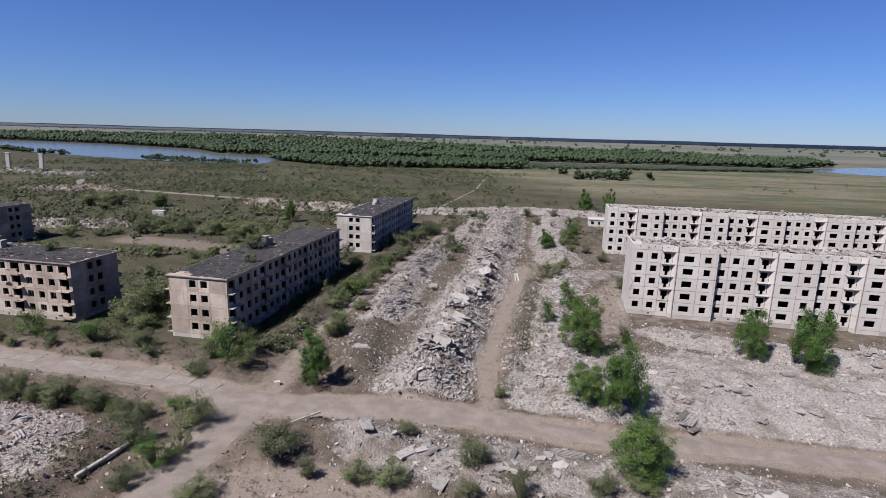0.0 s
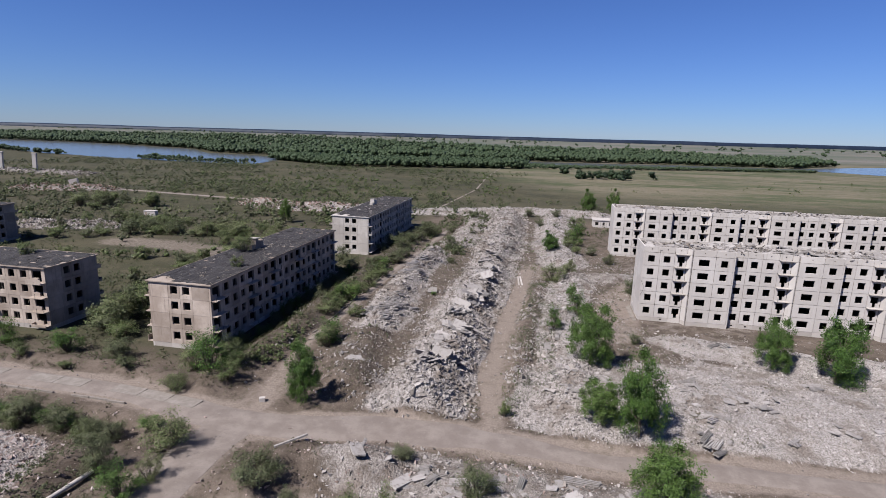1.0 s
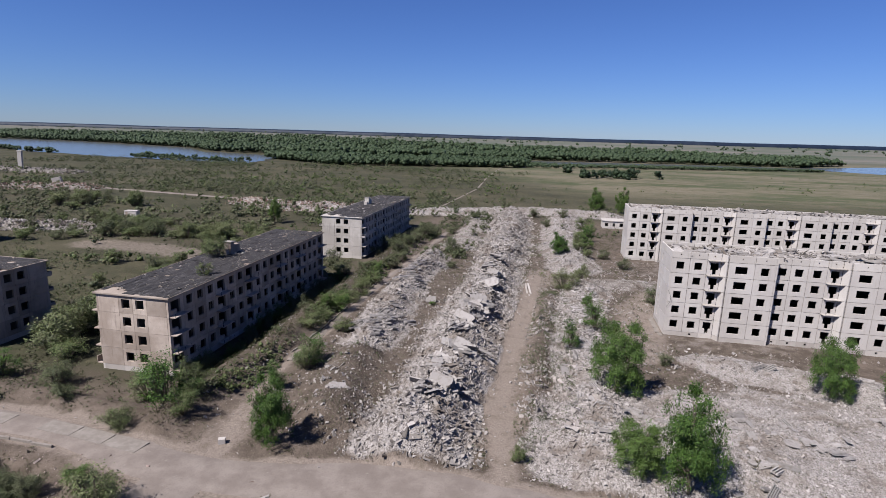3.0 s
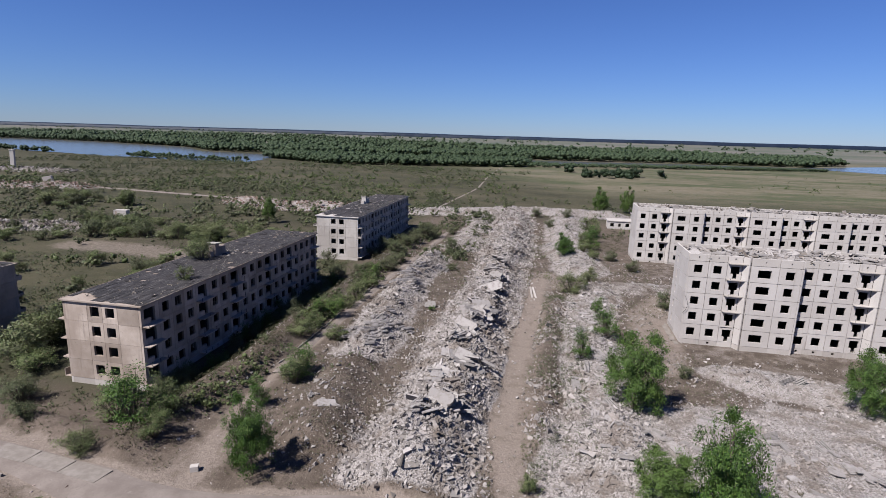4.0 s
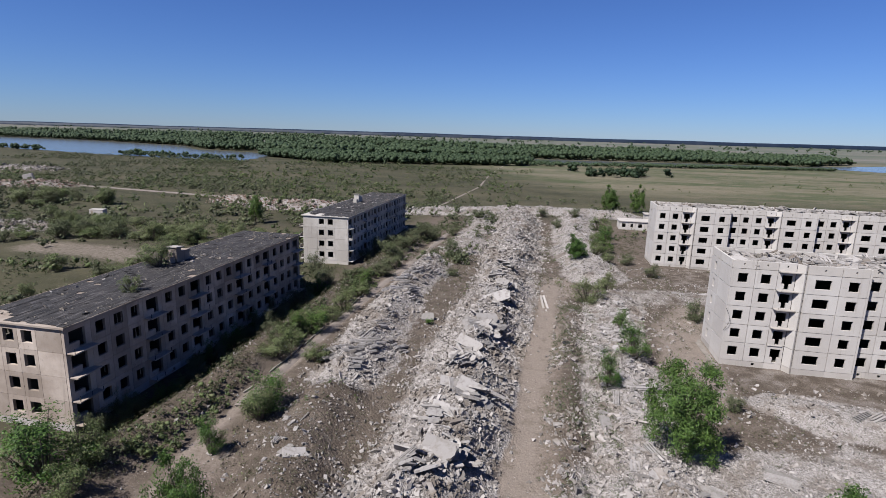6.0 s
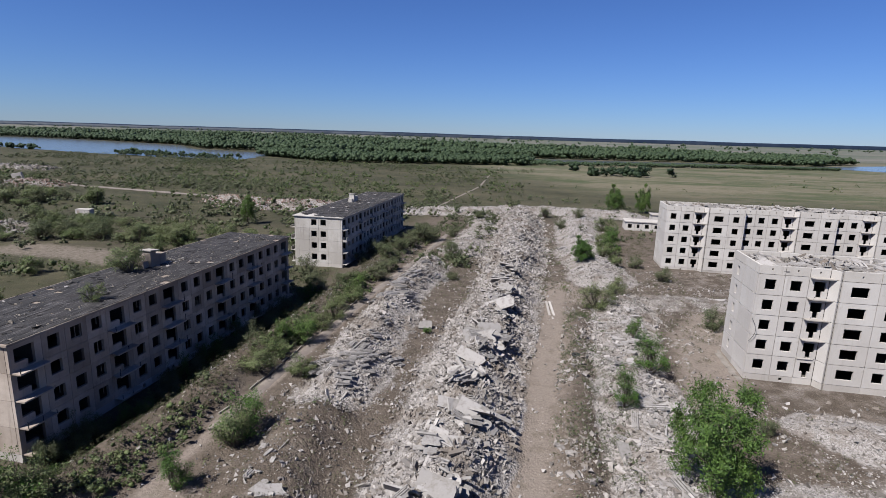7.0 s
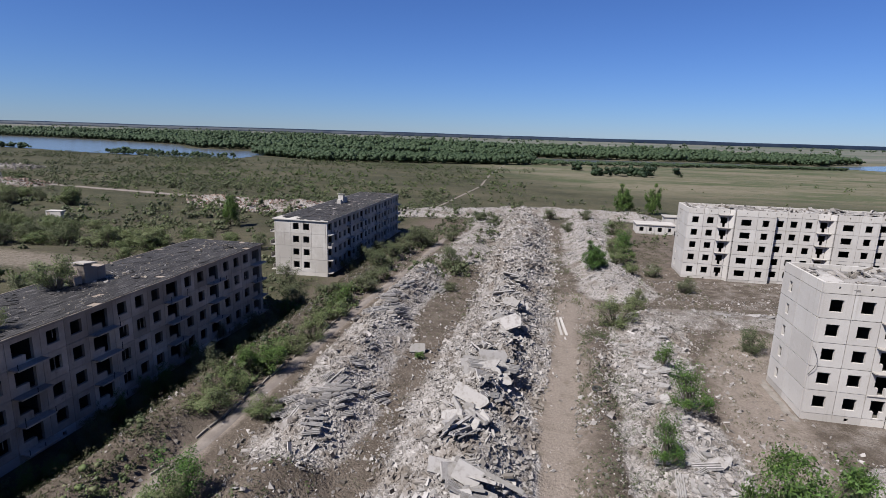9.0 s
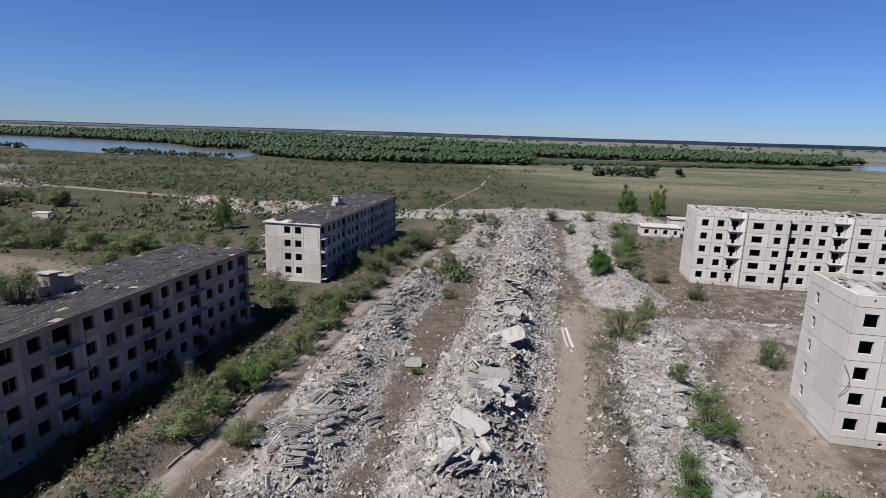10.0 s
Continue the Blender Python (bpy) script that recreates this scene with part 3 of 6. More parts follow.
prng = random.Random(5)
PLATES = [plate_mesh(prng, prng.uniform(1.4, 3.0), prng.uniform(0.9, 1.7), prng.uniform(0.16, 0.26), prng.choice((4, 5, 6, 7))) for _ in range(16)]
PLATES += [plate_mesh(prng, prng.uniform(0.6, 1.2), prng.uniform(0.4, 0.8), prng.uniform(0.15, 0.4), prng.choice((4, 5, 6))) for _ in range(12)]
RIBBED = [ribbed_mesh(prng, prng.uniform(2.2, 4.2), prng.uniform(0.9, 1.6), prng.choice((3, 3, 4, 4))) for _ in range(8)]
BEAMS = [Geo().box(-l / 2, l / 2, -0.13, 0.13, -0.11, 0.11).mesh("broken_beam", M_SLAB) for l in (1.6, 2.4, 3.0, 4.0)]

SCRAPS = [plate_mesh(prng, prng.uniform(1.2, 2.6), prng.uniform(0.7, 1.6), 0.07, prng.choice((6, 7, 8, 9)), M_FELT) for _ in range(6)]
SCRAPS += [plate_mesh(prng, prng.uniform(0.8, 1.8), prng.uniform(0.5, 1.1), 0.06, prng.choice((6, 7, 8)), M_FELT) for _ in range(1)]


def five_storey(x0, yr, modules, back, label):
    """Five-storey panel block with a stepped front: bays in the recessed wall, a balcony bay, then a proud pair."""
    rng = random.Random(int(x0 * 10 + yr))
    house = thing("apartment_block", label, "building", pose(0, 0, 0), group="five-storey panel blocks")
    z0, st, n, step, th, attic, pl = 0.55, 2.88, 5, 1.25, 0.32, 1.25, 1.25
    top = z0 + n * st
    x = x0
    joints = []
    for count in modules:
        ws = {2: (3.3, 3.0), -2: (2.6, 3.0), 3: (2.6, 2.9, 3.1)}[count]
        bays = [(w, "w") for w in ws] + [(2.4, "b")]
        length = facade(house, side(x, yr, 0), bays, n, z0, st, th, M_PANEL, attic, pl, M_ATTIC, rng) + 0.7
        lx = x + length - 3.1
        # splayed wall from the balcony bay out to the proud pair
        slant = side(lx + 2.405, yr - 0.006, math.degrees(math.atan2(-step, 0.69)))
        wide = math.hypot(0.69, step) - 0.01
        for k in range(n):
            part("wall_panel", panel(wide, st, 0.26, [], M_PANEL), None, house, at=slant @ pose(0, 0, z0 + k * st))
        part("attic_panel", panel(wide, attic, 0.26, [], M_ATTIC), None, house, at=slant @ pose(0, 0, top))
        part("plinth_panel", panel(wide, pl, 0.26, [], M_PLINTH, 0.012), None, house, at=slant @ pose(0, 0.03, z0 - pl))
        for k in range(2, n + 1):
            out = [(lx + 0.04, yr - 0.004), (lx + 0.1, yr - 0.55), (lx + 0.45, yr - 0.84), (lx + 2.82, yr - 0.84), (lx + 2.38, yr - 0.008)]
            z = z0 + k * st
            slab = part("canopy" if k == n else "balcony_slab", Geo().prism(out, z - 0.07, z + 0.06), M_PLINTH, house)
            if k < n and rng.random() < 0.5:
                part("railing_stub", Geo().tube((lx + 0.5, yr - 0.78, z + 0.05), (lx + 0.5 + rng.uniform(-0.1, 0.1), yr - 0.8, z + rng.uniform(0.3, 0.8)), 0.02, 0.018, 5), M_TYRE, slab)
        part("ledge", Geo().box(lx + 0.04, lx + 2.1, yr - 0.12, yr - 0.004, z0 + st - 0.06, z0 + st + 0.05), M_PLINTH, house)
        x += length
        joints.append(x)
        # side walls of the proud pair
        for wx, turn in ((x + 8.5, 90),):
            m = side(wx, yr - step, turn)
            for k in range(n):
                part("wall_panel", panel(step - 0.004, st, 0.28, [], M_PANEL), None, house, at=m @ pose(0, 0, z0 + k * st))
            part("attic_panel", panel(step - 0.004, attic, 0.28, [], M_ATTIC), None, house, at=m @ pose(0, 0, top))
            part("plinth_panel", panel(step - 0.004, pl, 0.28, [], M_PLINTH, 0.012), None, house, at=m @ pose(0, 0.03, z0 - pl))
        facade(house, side(x + 0.29, yr - step, 0), [(4.4, "W"), (3.52, "w")], n, z0, st, th, M_PANEL, attic + 0.12, pl, M_ATTIC, rng)
        x += 8.5
    x1 = x
    # end wall to the west, back and far end
    west = [(back - yr - 5.4, "s"), (5.4 - th - 0.01, "n")]
    facade(house, side(x0, back, -90), west, n, z0, st, th, M_PANEL, attic, pl, M_ATTIC, rng, False)
    facade(house, side(x1, yr + 0.33, 90), [(5, "n"), (back - yr - 5.66, "n")], n, z0, st, th, M_PANEL, attic, pl, M_ATTIC, rng, False)
    count = int((x1 - x0) / 3.1)
    facade(house, side(x1, back + th + 0.01, 180), [((x1 - x0) / count, "w")] * count, n, z0, st, th, M_PANEL, attic, pl, M_ATTIC, rng, False)
    # floors and inner walls in the darkened interior colour
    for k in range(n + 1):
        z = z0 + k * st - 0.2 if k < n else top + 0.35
        part("floor_slab" if k < n else "roof_slab", Geo().box(x0 + 0.36, x1 - 0.36, yr + 0.36, back - 0.05, z, z + 0.18), M_INNER_DARKENED, house)
    part("spine_wall", Geo().box(x0 + 0.4, x1 - 0.4, yr + 5.2, yr + 5.4, z0, top), M_INNER_DARKENED, house)
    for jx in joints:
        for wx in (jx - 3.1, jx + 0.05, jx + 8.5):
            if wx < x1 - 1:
                part("cross_wall", Geo().box(wx - 0.08, wx + 0.08, yr + 0.4, back - 0.1, z0, top), M_INNER_DARKENED, house)
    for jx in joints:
        part("roof_deck", Geo().box(jx + 0.32, jx + 8.2, yr - step + 0.36, yr + 0.32, top + 0.35, top + 0.5), M_INNER_DARKENED, house)
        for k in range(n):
            part("floor_slab", Geo().box(jx + 0.32, jx + 8.2, yr - step + 0.36, yr + 0.3, z0 + k * st - 0.2, z0 + k * st - 0.02), M_INNER_DARKENED, house)
        part("cross_wall", Geo().box(jx + 4.61, jx + 4.77, yr - step + 0.4, yr + 0.36, z0, top), M_INNER_DARKENED, house)
    # torn roof: plates, ribbed slabs and battens lying on the deck and over the parapet
    for k in range(int((x1 - x0) * 3.8)):
        px, py = rng.uniform(x0 + 1.2, x1 - 1.5), rng.uniform(yr + 1.2, back - 0.9)
        if rng.random() < 0.6:
            py = yr + rng.uniform(1.3, 3.6)
        mesh = rng.choice(RIBBED[:2] + PLATES[:16] + BEAMS * 3)
        part("roof_fragment", mesh, None, house, at=pose(px, py, top + rng.uniform(0.65, 1.2), rng.uniform(-16, 16), rng.uniform(-16, 16), rng.choice((0, 90)) + rng.uniform(-25, 25)))
    for jx in joints:
        for k in range(5):
            part("roof_fragment", rng.choice(RIBBED[:3] + PLATES[:12]), None, house, at=pose(jx + rng.uniform(-2, 4), yr + rng.uniform(1.6, 4), top + rng.uniform(1.0, 1.35), rng.uniform(-12, 12), rng.uniform(-26, 26), rng.uniform(0, 180)))
    # paving round the foot
    py = yr - 1.0
    while py < back:
        l = rng.uniform(1.2, 2.2)
        part("apron_slab", Geo().box(-0.45, 0.45, 0, l - 0.06, -0.1, 0.1), M_PLATE, house, at=pose(x0 - 0.75 + rng.uniform(-0.2, 0.15), py, -0.34, rng.uniform(-3, 3), rng.uniform(-6, 4), rng.uniform(-3, 3)))
        py += l
    return house


block_c = five_storey(20.9, 124.8, (2, 3, -2, 3), 134.7, "pale pinkish-grey five-storey panel block, gutted, empty windows, torn roof")
block_d = five_storey(22.1, 190.0, (2, 3, -2, 3, -2, 3), 200.0, "pale long five-storey panel block, gutted, broken roof slabs along parapet")

# wire hanging from the near block's corner
wire = bpy.data.curves.new("hanging_cable", "CURVE")
wire.dimensions, wire.bevel_depth = "3D", 0.025
sp = wire.splines.new("POLY")
sp.points.add(8)
for k, p in enumerate(sp.points):
    u = k / 8
    p.co = (20.85 + 0.6 * math.sin(u * math.pi), 124.72 - 0.05 - 0.25 * math.sin(u * math.pi), 8.7 - 3.4 * u, 1)
wire.materials.append(M_TYRE)
cable = new("hanging_cable", wire)
cable.parent = block_c

BAL, WIN = 3.45, 2.68
LONG = [(BAL, "B"), (WIN, "w"), (WIN, "w"), (WIN, "w"), (BAL, "B"), (WIN, "w"), (WIN, "w"), (BAL, "B"), (WIN, "w"), (WIN, "w"), (WIN, "w"), (BAL, "B"), (WIN, "w"), (WIN, "w"), (BAL, "B"), (WIN, "w"), (WIN, "w"), (WIN, "w"), (BAL, "B")]
GABLE = [(3.75, "n"), (2.35, "w"), (2.35, "w"), (3.55, "n")]


SASH = Geo()
for x0_, x1_, z0_, z1_ in ((-0.66, -0.59, 0.0, 1.4), (0.59, 0.66, 0.0, 1.4), (-0.59, 0.59, 0.0, 0.07), (-0.59, 0.59, 1.33, 1.4), (-0.03, 0.03, 0.07, 1.33)):
    SASH.box(x0_, x1_, 0.0, 0.06, z0_, z1_)
SASH = SASH.mesh("window_frame", M_WOOD)
SASH_BROKEN = Geo().box(-0.66, -0.59, 0, 0.06, 0, 1.4).box(-0.59, 0.5, 0, 0.06, 1.33, 1.4).box(0.1, 0.16, 0, 0.06, 0.5, 1.33).mesh("window_frame", M_WOOD)


def four_storey(m, label, seed, parapets=0.1, wall=M_OLD):
    """Four-storey block: long walls with balconies, gables with two windows a floor, flat felted roof.
    Local x runs along the block, y across it; the front is at y = 0."""
    rng = random.Random(seed)
    house = thing("apartment_block", label, "building", m, group="four-storey panel blocks")
    wide, long_ = 12.0, sum(w for w, _ in LONG)
    z0, st, n, th = 0.85, 2.78, 4, 0.34
    top = z0 + n * st
    for turn, ox, oy in ((0, 0, 0), (180, long_, wide)):
        f = side(ox, oy, turn)
        facade(house, f, LONG, n, z0, st, th, wall, 0, 1.5, None, rng, True, 0.018)
        u = 0
        for w, kind in LONG:
            if kind == "B":
                for k in range(n):
                    b = part("balcony", Geo().box(0.1, w - 0.1, -1.05, -0.003, -0.14, 0.0), wall, house, at=f @ pose(u, 0, z0 + k * st + 0.05, rng.uniform(-1.5, 1.5)))
                    g = Geo()
                    if turn == 180 or rng.random() < parapets:
                        g.box(0.1, w - 0.1 - rng.choice((0, 0, 0.9)), -1.05, -0.97, 0.004, rng.uniform(0.35, 0.95))
                        g.box(0.1, 0.17, -0.96, -0.05, 0.004, rng.uniform(0.3, 0.9))
                        part("parapet", g, wall, b)
                    else:
                        for px in (0.15, w / 2, w - 0.2):
                            if rng.random() < 0.5:
                                g.box(px, px + 0.05, -1.02, -0.97, 0.004, rng.uniform(0.4, 1.0))
                        if g.v:
                            part("railing_post", g, M_TYRE, b)
            u += w
    for turn, ox, oy in ((90, long_, th + 0.01), (-90, 0, wide - th - 0.01)):
        f = side(ox, oy, turn)
        bays = [(GABLE[0][0] - th - 0.01, "n"), *GABLE[1:3], (GABLE[3][0] - th - 0.01, "n")]
        facade(house, f, bays if turn == -90 else bays[::-1], n, z0, st, th, wall, 0, 1.5, None, rng, False, 0.018)
    # what is left of the window frames
    for turn, ox, oy in ((0, 0, 0), (180, long_, wide)):
        u = 0
        for w, kind in LONG:
            for k in range(n):
                if kind == "w" and rng.random() < 0.4:
                    part("window_frame", rng.choice((SASH, SASH_BROKEN)), None, house, at=side(ox, oy, turn) @ pose(u + w / 2, 0.16, z0 + k * st + 0.79))
            u += w
    # slabs and walls behind the windows, with room shade in their colour
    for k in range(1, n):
        part("floor_slab", Geo().box(0.4, long_ - 0.4, 0.4, wide - 0.4, z0 + k * st - 0.2, z0 + k * st), M_INNER_DARKENED, house)
    part("floor_slab", Geo().box(0.4, long_ - 0.4, 0.4, wide - 0.4, z0 - 0.2, z0), M_INNER_DARKENED, house)
    part("spine_wall", Geo().box(0.45, long_ - 0.45, wide / 2 - 0.1, wide / 2 + 0.1, z0, top), M_INNER_DARKENED, house)
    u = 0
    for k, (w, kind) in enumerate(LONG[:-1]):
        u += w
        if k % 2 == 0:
            part("cross_wall", Geo().box(u - 0.08, u + 0.08, 0.42, wide - 0.42, z0, top), M_INNER_DARKENED, house)
    # roof: deck with a slim pale eaves edge, felt in torn strips over it
    part("roof_slab", Geo().box(-0.28, long_ + 0.28, -0.32, wide + 0.32, top + 0.003, top + 0.2), wall, house)
    part("eaves_edge", Geo().box(-0.3, long_ + 0.3, -0.35, -0.29, top + 0.2, top + 0.25).box(-0.3, long_ + 0.3, wide + 0.29, wide + 0.35, top + 0.2, top + 0.25), wall, house)
    y = -0.15
    while y < wide - 0.3:
        w = rng.uniform(0.8, 1.15)
        x = rng.uniform(-0.1, 0.6) + (4.0 * rng.random() if y > wide * 0.55 else 0)
        while x < long_ - 0.5:
            l = min(rng.uniform(3, 11), long_ + 0.1 - x)
            lift = rng.uniform(0.004, 0.05)
            out = [(x, y), (x + l * 0.5, y + rng.uniform(-0.08, 0.05)), (x + l, y), (x + l + rng.uniform(-0.3, 0.1), y + w * 0.5), (x + l, y + w), (x + l * 0.4, y + w + rng.uniform(-0.1, 0.12)), (x, y + w)]
            part("felt_strip", Geo().prism([(px, min(max(py, -0.15), wide + 0.15)) for px, py in out], top + 0.2 + lift - 0.002, top + 0.235 + lift), M_FELT, house)
            x += l + (rng.uniform(0.3, 1.6) if rng.random() < 0.25 else rng.uniform(-0.1, 0.03))
        y += w * rng.uniform(0.9, 1.0)
    for k in range(110):
        px, py = rng.uniform(0.8, long_ - 0.8), rng.uniform(0.5, wide - 0.5)
        q = rng.uniform(0.2, 0.6) * (1.3 if k < 50 else 0.8)
        part("felt_scrap", rng.choice(SCRAPS), None, house, at=pose(px, py, top + 0.3 + 0.05 * q, rng.gauss(0, 7), rng.gauss(0, 7), rng.uniform(0, 360)) @ Matrix.Scale(q, 4))
    # vent shaft
    vx, vy = long_ * 0.53, wide * 0.66
    shaft = part("vent_shaft", Geo().box(-1.2, 1.2, -0.55, 0.55, 0, 1.25).box(-1.2, -0.35, -0.55, 0.55, 1.25, 1.7).box(-2.2, -1.4, -0.4, 0.4, 0, 0.8), wall, house, "crumbling pale brick vent shaft", at=pose(vx, vy, top + 0.2) @ Matrix.Scale(1.3, 4))
    part("vent_cap", Geo().box(-1.35, 0.1, -0.7, 0.7, 0, 0.12), M_PLINTH, shaft, at=pose(0, 0, 1.7, 0, 6))
    for k in range(26):
        if k < 18:
            px, py = vx + rng.gauss(2, 2.6), vy + rng.gauss(-1.2, 1.6)
        else:
            px, py = rng.uniform(0.5, long_ - 0.5), rng.uniform(0.5, wide - 0.5)
        px, py = min(max(px, 0.3), long_ - 0.3), min(max(py, 0.2), wide - 0.2)
        q = rng.uniform(0.15, 0.5)
        part("roof_fragment", rng.choice(PLATES[16:]), None, house, at=pose(px, py, top + 0.33, rng.uniform(-15, 15), rng.uniform(-15, 15), rng.uniform(0, 360)) @ Matrix.Scale(q * 1.2, 4))
    roofs.append((house, long_, wide, top + 0.27, vx, vy))
    return house


roofs = []
four_storey(pose(-55.8, 85.4, 0, 0, 0, 90), "weathered beige four-storey panel block with dark felt roof, gutted", 11)
four_storey(pose(-54.6, 165.8, 0, 0, 0, 90), "beige-grey four-storey panel block with dark flat roof, far end", 12, 0.1, M_WHITED)
four_storey(pose(-91 - 55.4, 87.0, 0), "pale four-storey panel block with sunlit balconies, empty windows", 13, 0.85)
four_storey(pose(-172.5 - 55.4, 141.0, 0), "brown shaded four-storey panel block, derelict", 14)

# low white hut beyond the long block
hut = thing("hut", "low whitewashed flat-roofed hut with dark window gaps", "building", pose(20.6, 247.2, 0))
facade(hut, side(0, 0, 0), [(3.2, "w"), (2.6, "s"), (3.2, "w"), (3.0, "s")], 1, 0.2, 2.9, 0.3, M_PANEL, 0, 0.5, None, random.Random(2), False)
facade(hut, side(0, 7, -90), [(3.3, "w"), (3.35, "n")], 1, 0.2, 2.9, 0.3, M_PANEL, 0, 0.5, None, random.Random(2), False)
facade(hut, side(12, 0.34, 90), [(6.6, "n")], 1, 0.2, 2.9, 0.3, M_PANEL, 0, 0.5, None, random.Random(2), False)
facade(hut, side(12, 7.35, 180), [(6, "n"), (6, "n")], 1, 0.2, 2.9, 0.3, M_PANEL, 0, 0.5, None, random.Random(2), False)
part("roof_slab", Geo().box(-0.3, 12.3, -0.3, 7.4, 3.105, 3.4), M_PLINTH, hut)
part("inner_wall", Geo().box(0.4, 11.6, 3.5, 3.7, 0.2, 3.0), M_INNER_DARKENED, hut)
annex = thing("hut", "small white flat-roofed annex hut behind the low hut", "building", pose(31.0, 256, 0))
facade(annex, side(0, 0, 0), [(3.2, "w"), (3.2, "w")], 1, 0.2, 4.6, 0.3, M_PANEL, 0, 0.5, None, random.Random(3), False)
facade(annex, side(0, 5, -90), [(4.65, "w")], 1, 0.2, 4.6, 0.3, M_PANEL, 0, 0.5, None, random.Random(3), False)
facade(annex, side(6.4, 0.34, 90), [(4.6, "n")], 1, 0.2, 4.6, 0.3, M_PANEL, 0, 0.5, None, random.Random(3), False)
part("roof_slab", Geo().box(-0.3, 6.7, -0.3, 5.4, 4.805, 5.1), M_PLINTH, annex)
part("inner_wall", Geo().box(0.35, 6.0, 4.6, 4.9, 0.2, 4.7), M_INNER_DARKENED, annex)


# ------------------------------------------------------------------ trees and shrubs
def facing(rng, out, loose):
    """Two directions that span a leaf which lies roughly across the direction out."""
    n = out / (np.linalg.norm(out, axis=1)[:, None] + 1e-9) + rng.normal(0, loose, out.shape)
    a = np.cross(n, rng.normal(0, 1, out.shape))
    a /= np.linalg.norm(a, axis=1)[:, None] + 1e-9
    b = np.cross(n, a)
    b /= np.linalg.norm(b, axis=1)[:, None] + 1e-9
    return a, b


def leaf_cloud(rng, centres, per, sigma, size, flat=0.8):
    """Many small leaves round cluster centres, as corner and face arrays. Each centre comes with the middle of its lobe."""
    c = np.repeat(np.asarray([p for p, _ in centres], float), per, 0)
    lobe = np.repeat(np.asarray([q for _, q in centres], float), per, 0)
    n = len(c)
    p = c + rng.normal(0, 1, (n, 3)) * np.array([sigma, sigma, sigma * flat])
    p[:, 2] = np.maximum(p[:, 2], 0.01)
    a, b = facing(rng, (p - lobe) * 0.45 + (p - np.array([0, 0, 0.35])) * 0.45, 0.6)
    s_ = size * rng.uniform(0.6, 1.3, (n, 1))
    tri = np.stack([p - a * s_ * 1.3, p + a * s_ * 0.6 + b * s_ * 0.45, p + a * s_ * 0.6 - b * s_ * 0.45], 1).reshape(-1, 3)
    return tri, np.arange(3 * n).reshape(-1, 3)


def mesh_of(name, verts, faces, mat):
    me = bpy.data.meshes.new(name)
    me.from_pydata(verts.tolist(), [], faces if isinstance(faces, list) else faces.tolist())
    me.materials.append(mat)
    me.update()
    return me


def crown_centres(rng, n, kind):
    """Leaf clusters gathered in lobes, with gaps between them and a few shoots that stick out."""
    lobes = []
    tall = kind == "tree"
    for k in range(24 if tall else 14):
        z = rng.uniform(0.16, 0.84) if tall else rng.uniform(0.12, 0.72)
        r = (0.42 * min(1, (z / 0.25) ** 0.5) * (1 - (max(0, z - 0.3) / 0.66) ** 2.0) ** 0.6) if tall else 0.36 * (1 - (z * 1.1) ** 2.4) ** 0.5
        a = k * 2.4 + rng.uniform(-0.5, 0.5)
        q = r * rng.uniform(0.45, 1.0)
        lobes.append((np.array([q * math.cos(a), q * math.sin(a), z]), rng.uniform(0.15, 0.24) if tall else rng.uniform(0.12, 0.2)))
    out = []
    for k in range(n):
        mid, r = lobes[k % len(lobes)]
        d = rng.normal(0, 1, 3)
        d /= np.linalg.norm(d)
        p = mid + d * r * rng.uniform(0.3, 1.0) * np.array([1, 1, 1.2])
        if k % 6 == 0:
            p = mid + (mid - np.array([0, 0, 0.1])) * rng.uniform(0.2, 0.45) + rng.normal(0, 0.03, 3) + np.array([0, 0, 0.06])
        p[2] = min(max(p[2], 0.04), 1.02)
        out.append((tuple(p), tuple(mid)))
    return out


def plant(name, seed, kind, mat, clusters, per, sigma, size, label, category):
    """A tree or shrub of unit height and width: woody part and foliage."""
    rng = np.random.default_rng(seed)
    ob = thing(name, label, category, pose(0, 0, -400))
    cs = crown_centres(rng, clusters, kind)
    g = Geo()
    if kind == "tree":
        g.tube((0, 0, -0.03), (0.01, 0.0, 0.3), 0.028, 0.02)
        g.tube((0.01, 0, 0.3), (0.0, 0.01, 0.75), 0.02, 0.008)
        for c in [c for c, _ in cs if math.hypot(c[0], c[1]) < 0.34][::3]:
            z = max(0.06, c[2] * 0.55)
            g.tube((0.01 * z, 0, z), c, 0.009, 0.002, 4)
    else:
        for c, _ in cs[::2]:
            g.tube((c[0] * 0.12, c[1] * 0.12, -0.03), c, 0.011, 0.003, 4)
    part("trunk", g, M_BARK, ob)
    v, f = leaf_cloud(rng, cs, per, sigma, size)
    part("crown" if kind == "tree" else "foliage", mesh_of("leaves", v, f, mat), None, ob)
    return ob


TREE_KINDS = [plant("tree", 31 + k, "tree", M_TREE, 230, 88, 0.042, 0.0165, "leafy green elm tree growing among the rubble", "tree") for k in range(3)]
BUSH_KINDS = [plant("shrub", 41 + k, "bush", M_TREE if k == 0 else M_BUSH, 78, 58, 0.058, 0.021, "green leafy shrub on broken ground", "shrub") for k in range(3)]
GREY_KINDS = [plant("shrub", 51 + k, "bush", M_OLIVE, 84, 62, 0.062, 0.02, "airy grey-green shrub with thin stems", "shrub") for k in range(3)]
FAR_KINDS = [plant("shrub", 56 + k, "bush", (M_BUSH, M_OLIVE, M_BUSH)[k], 64, 46, 0.065, 0.027, "bushy olive-green shrub in the overgrown yard", "shrub") for k in range(3)]


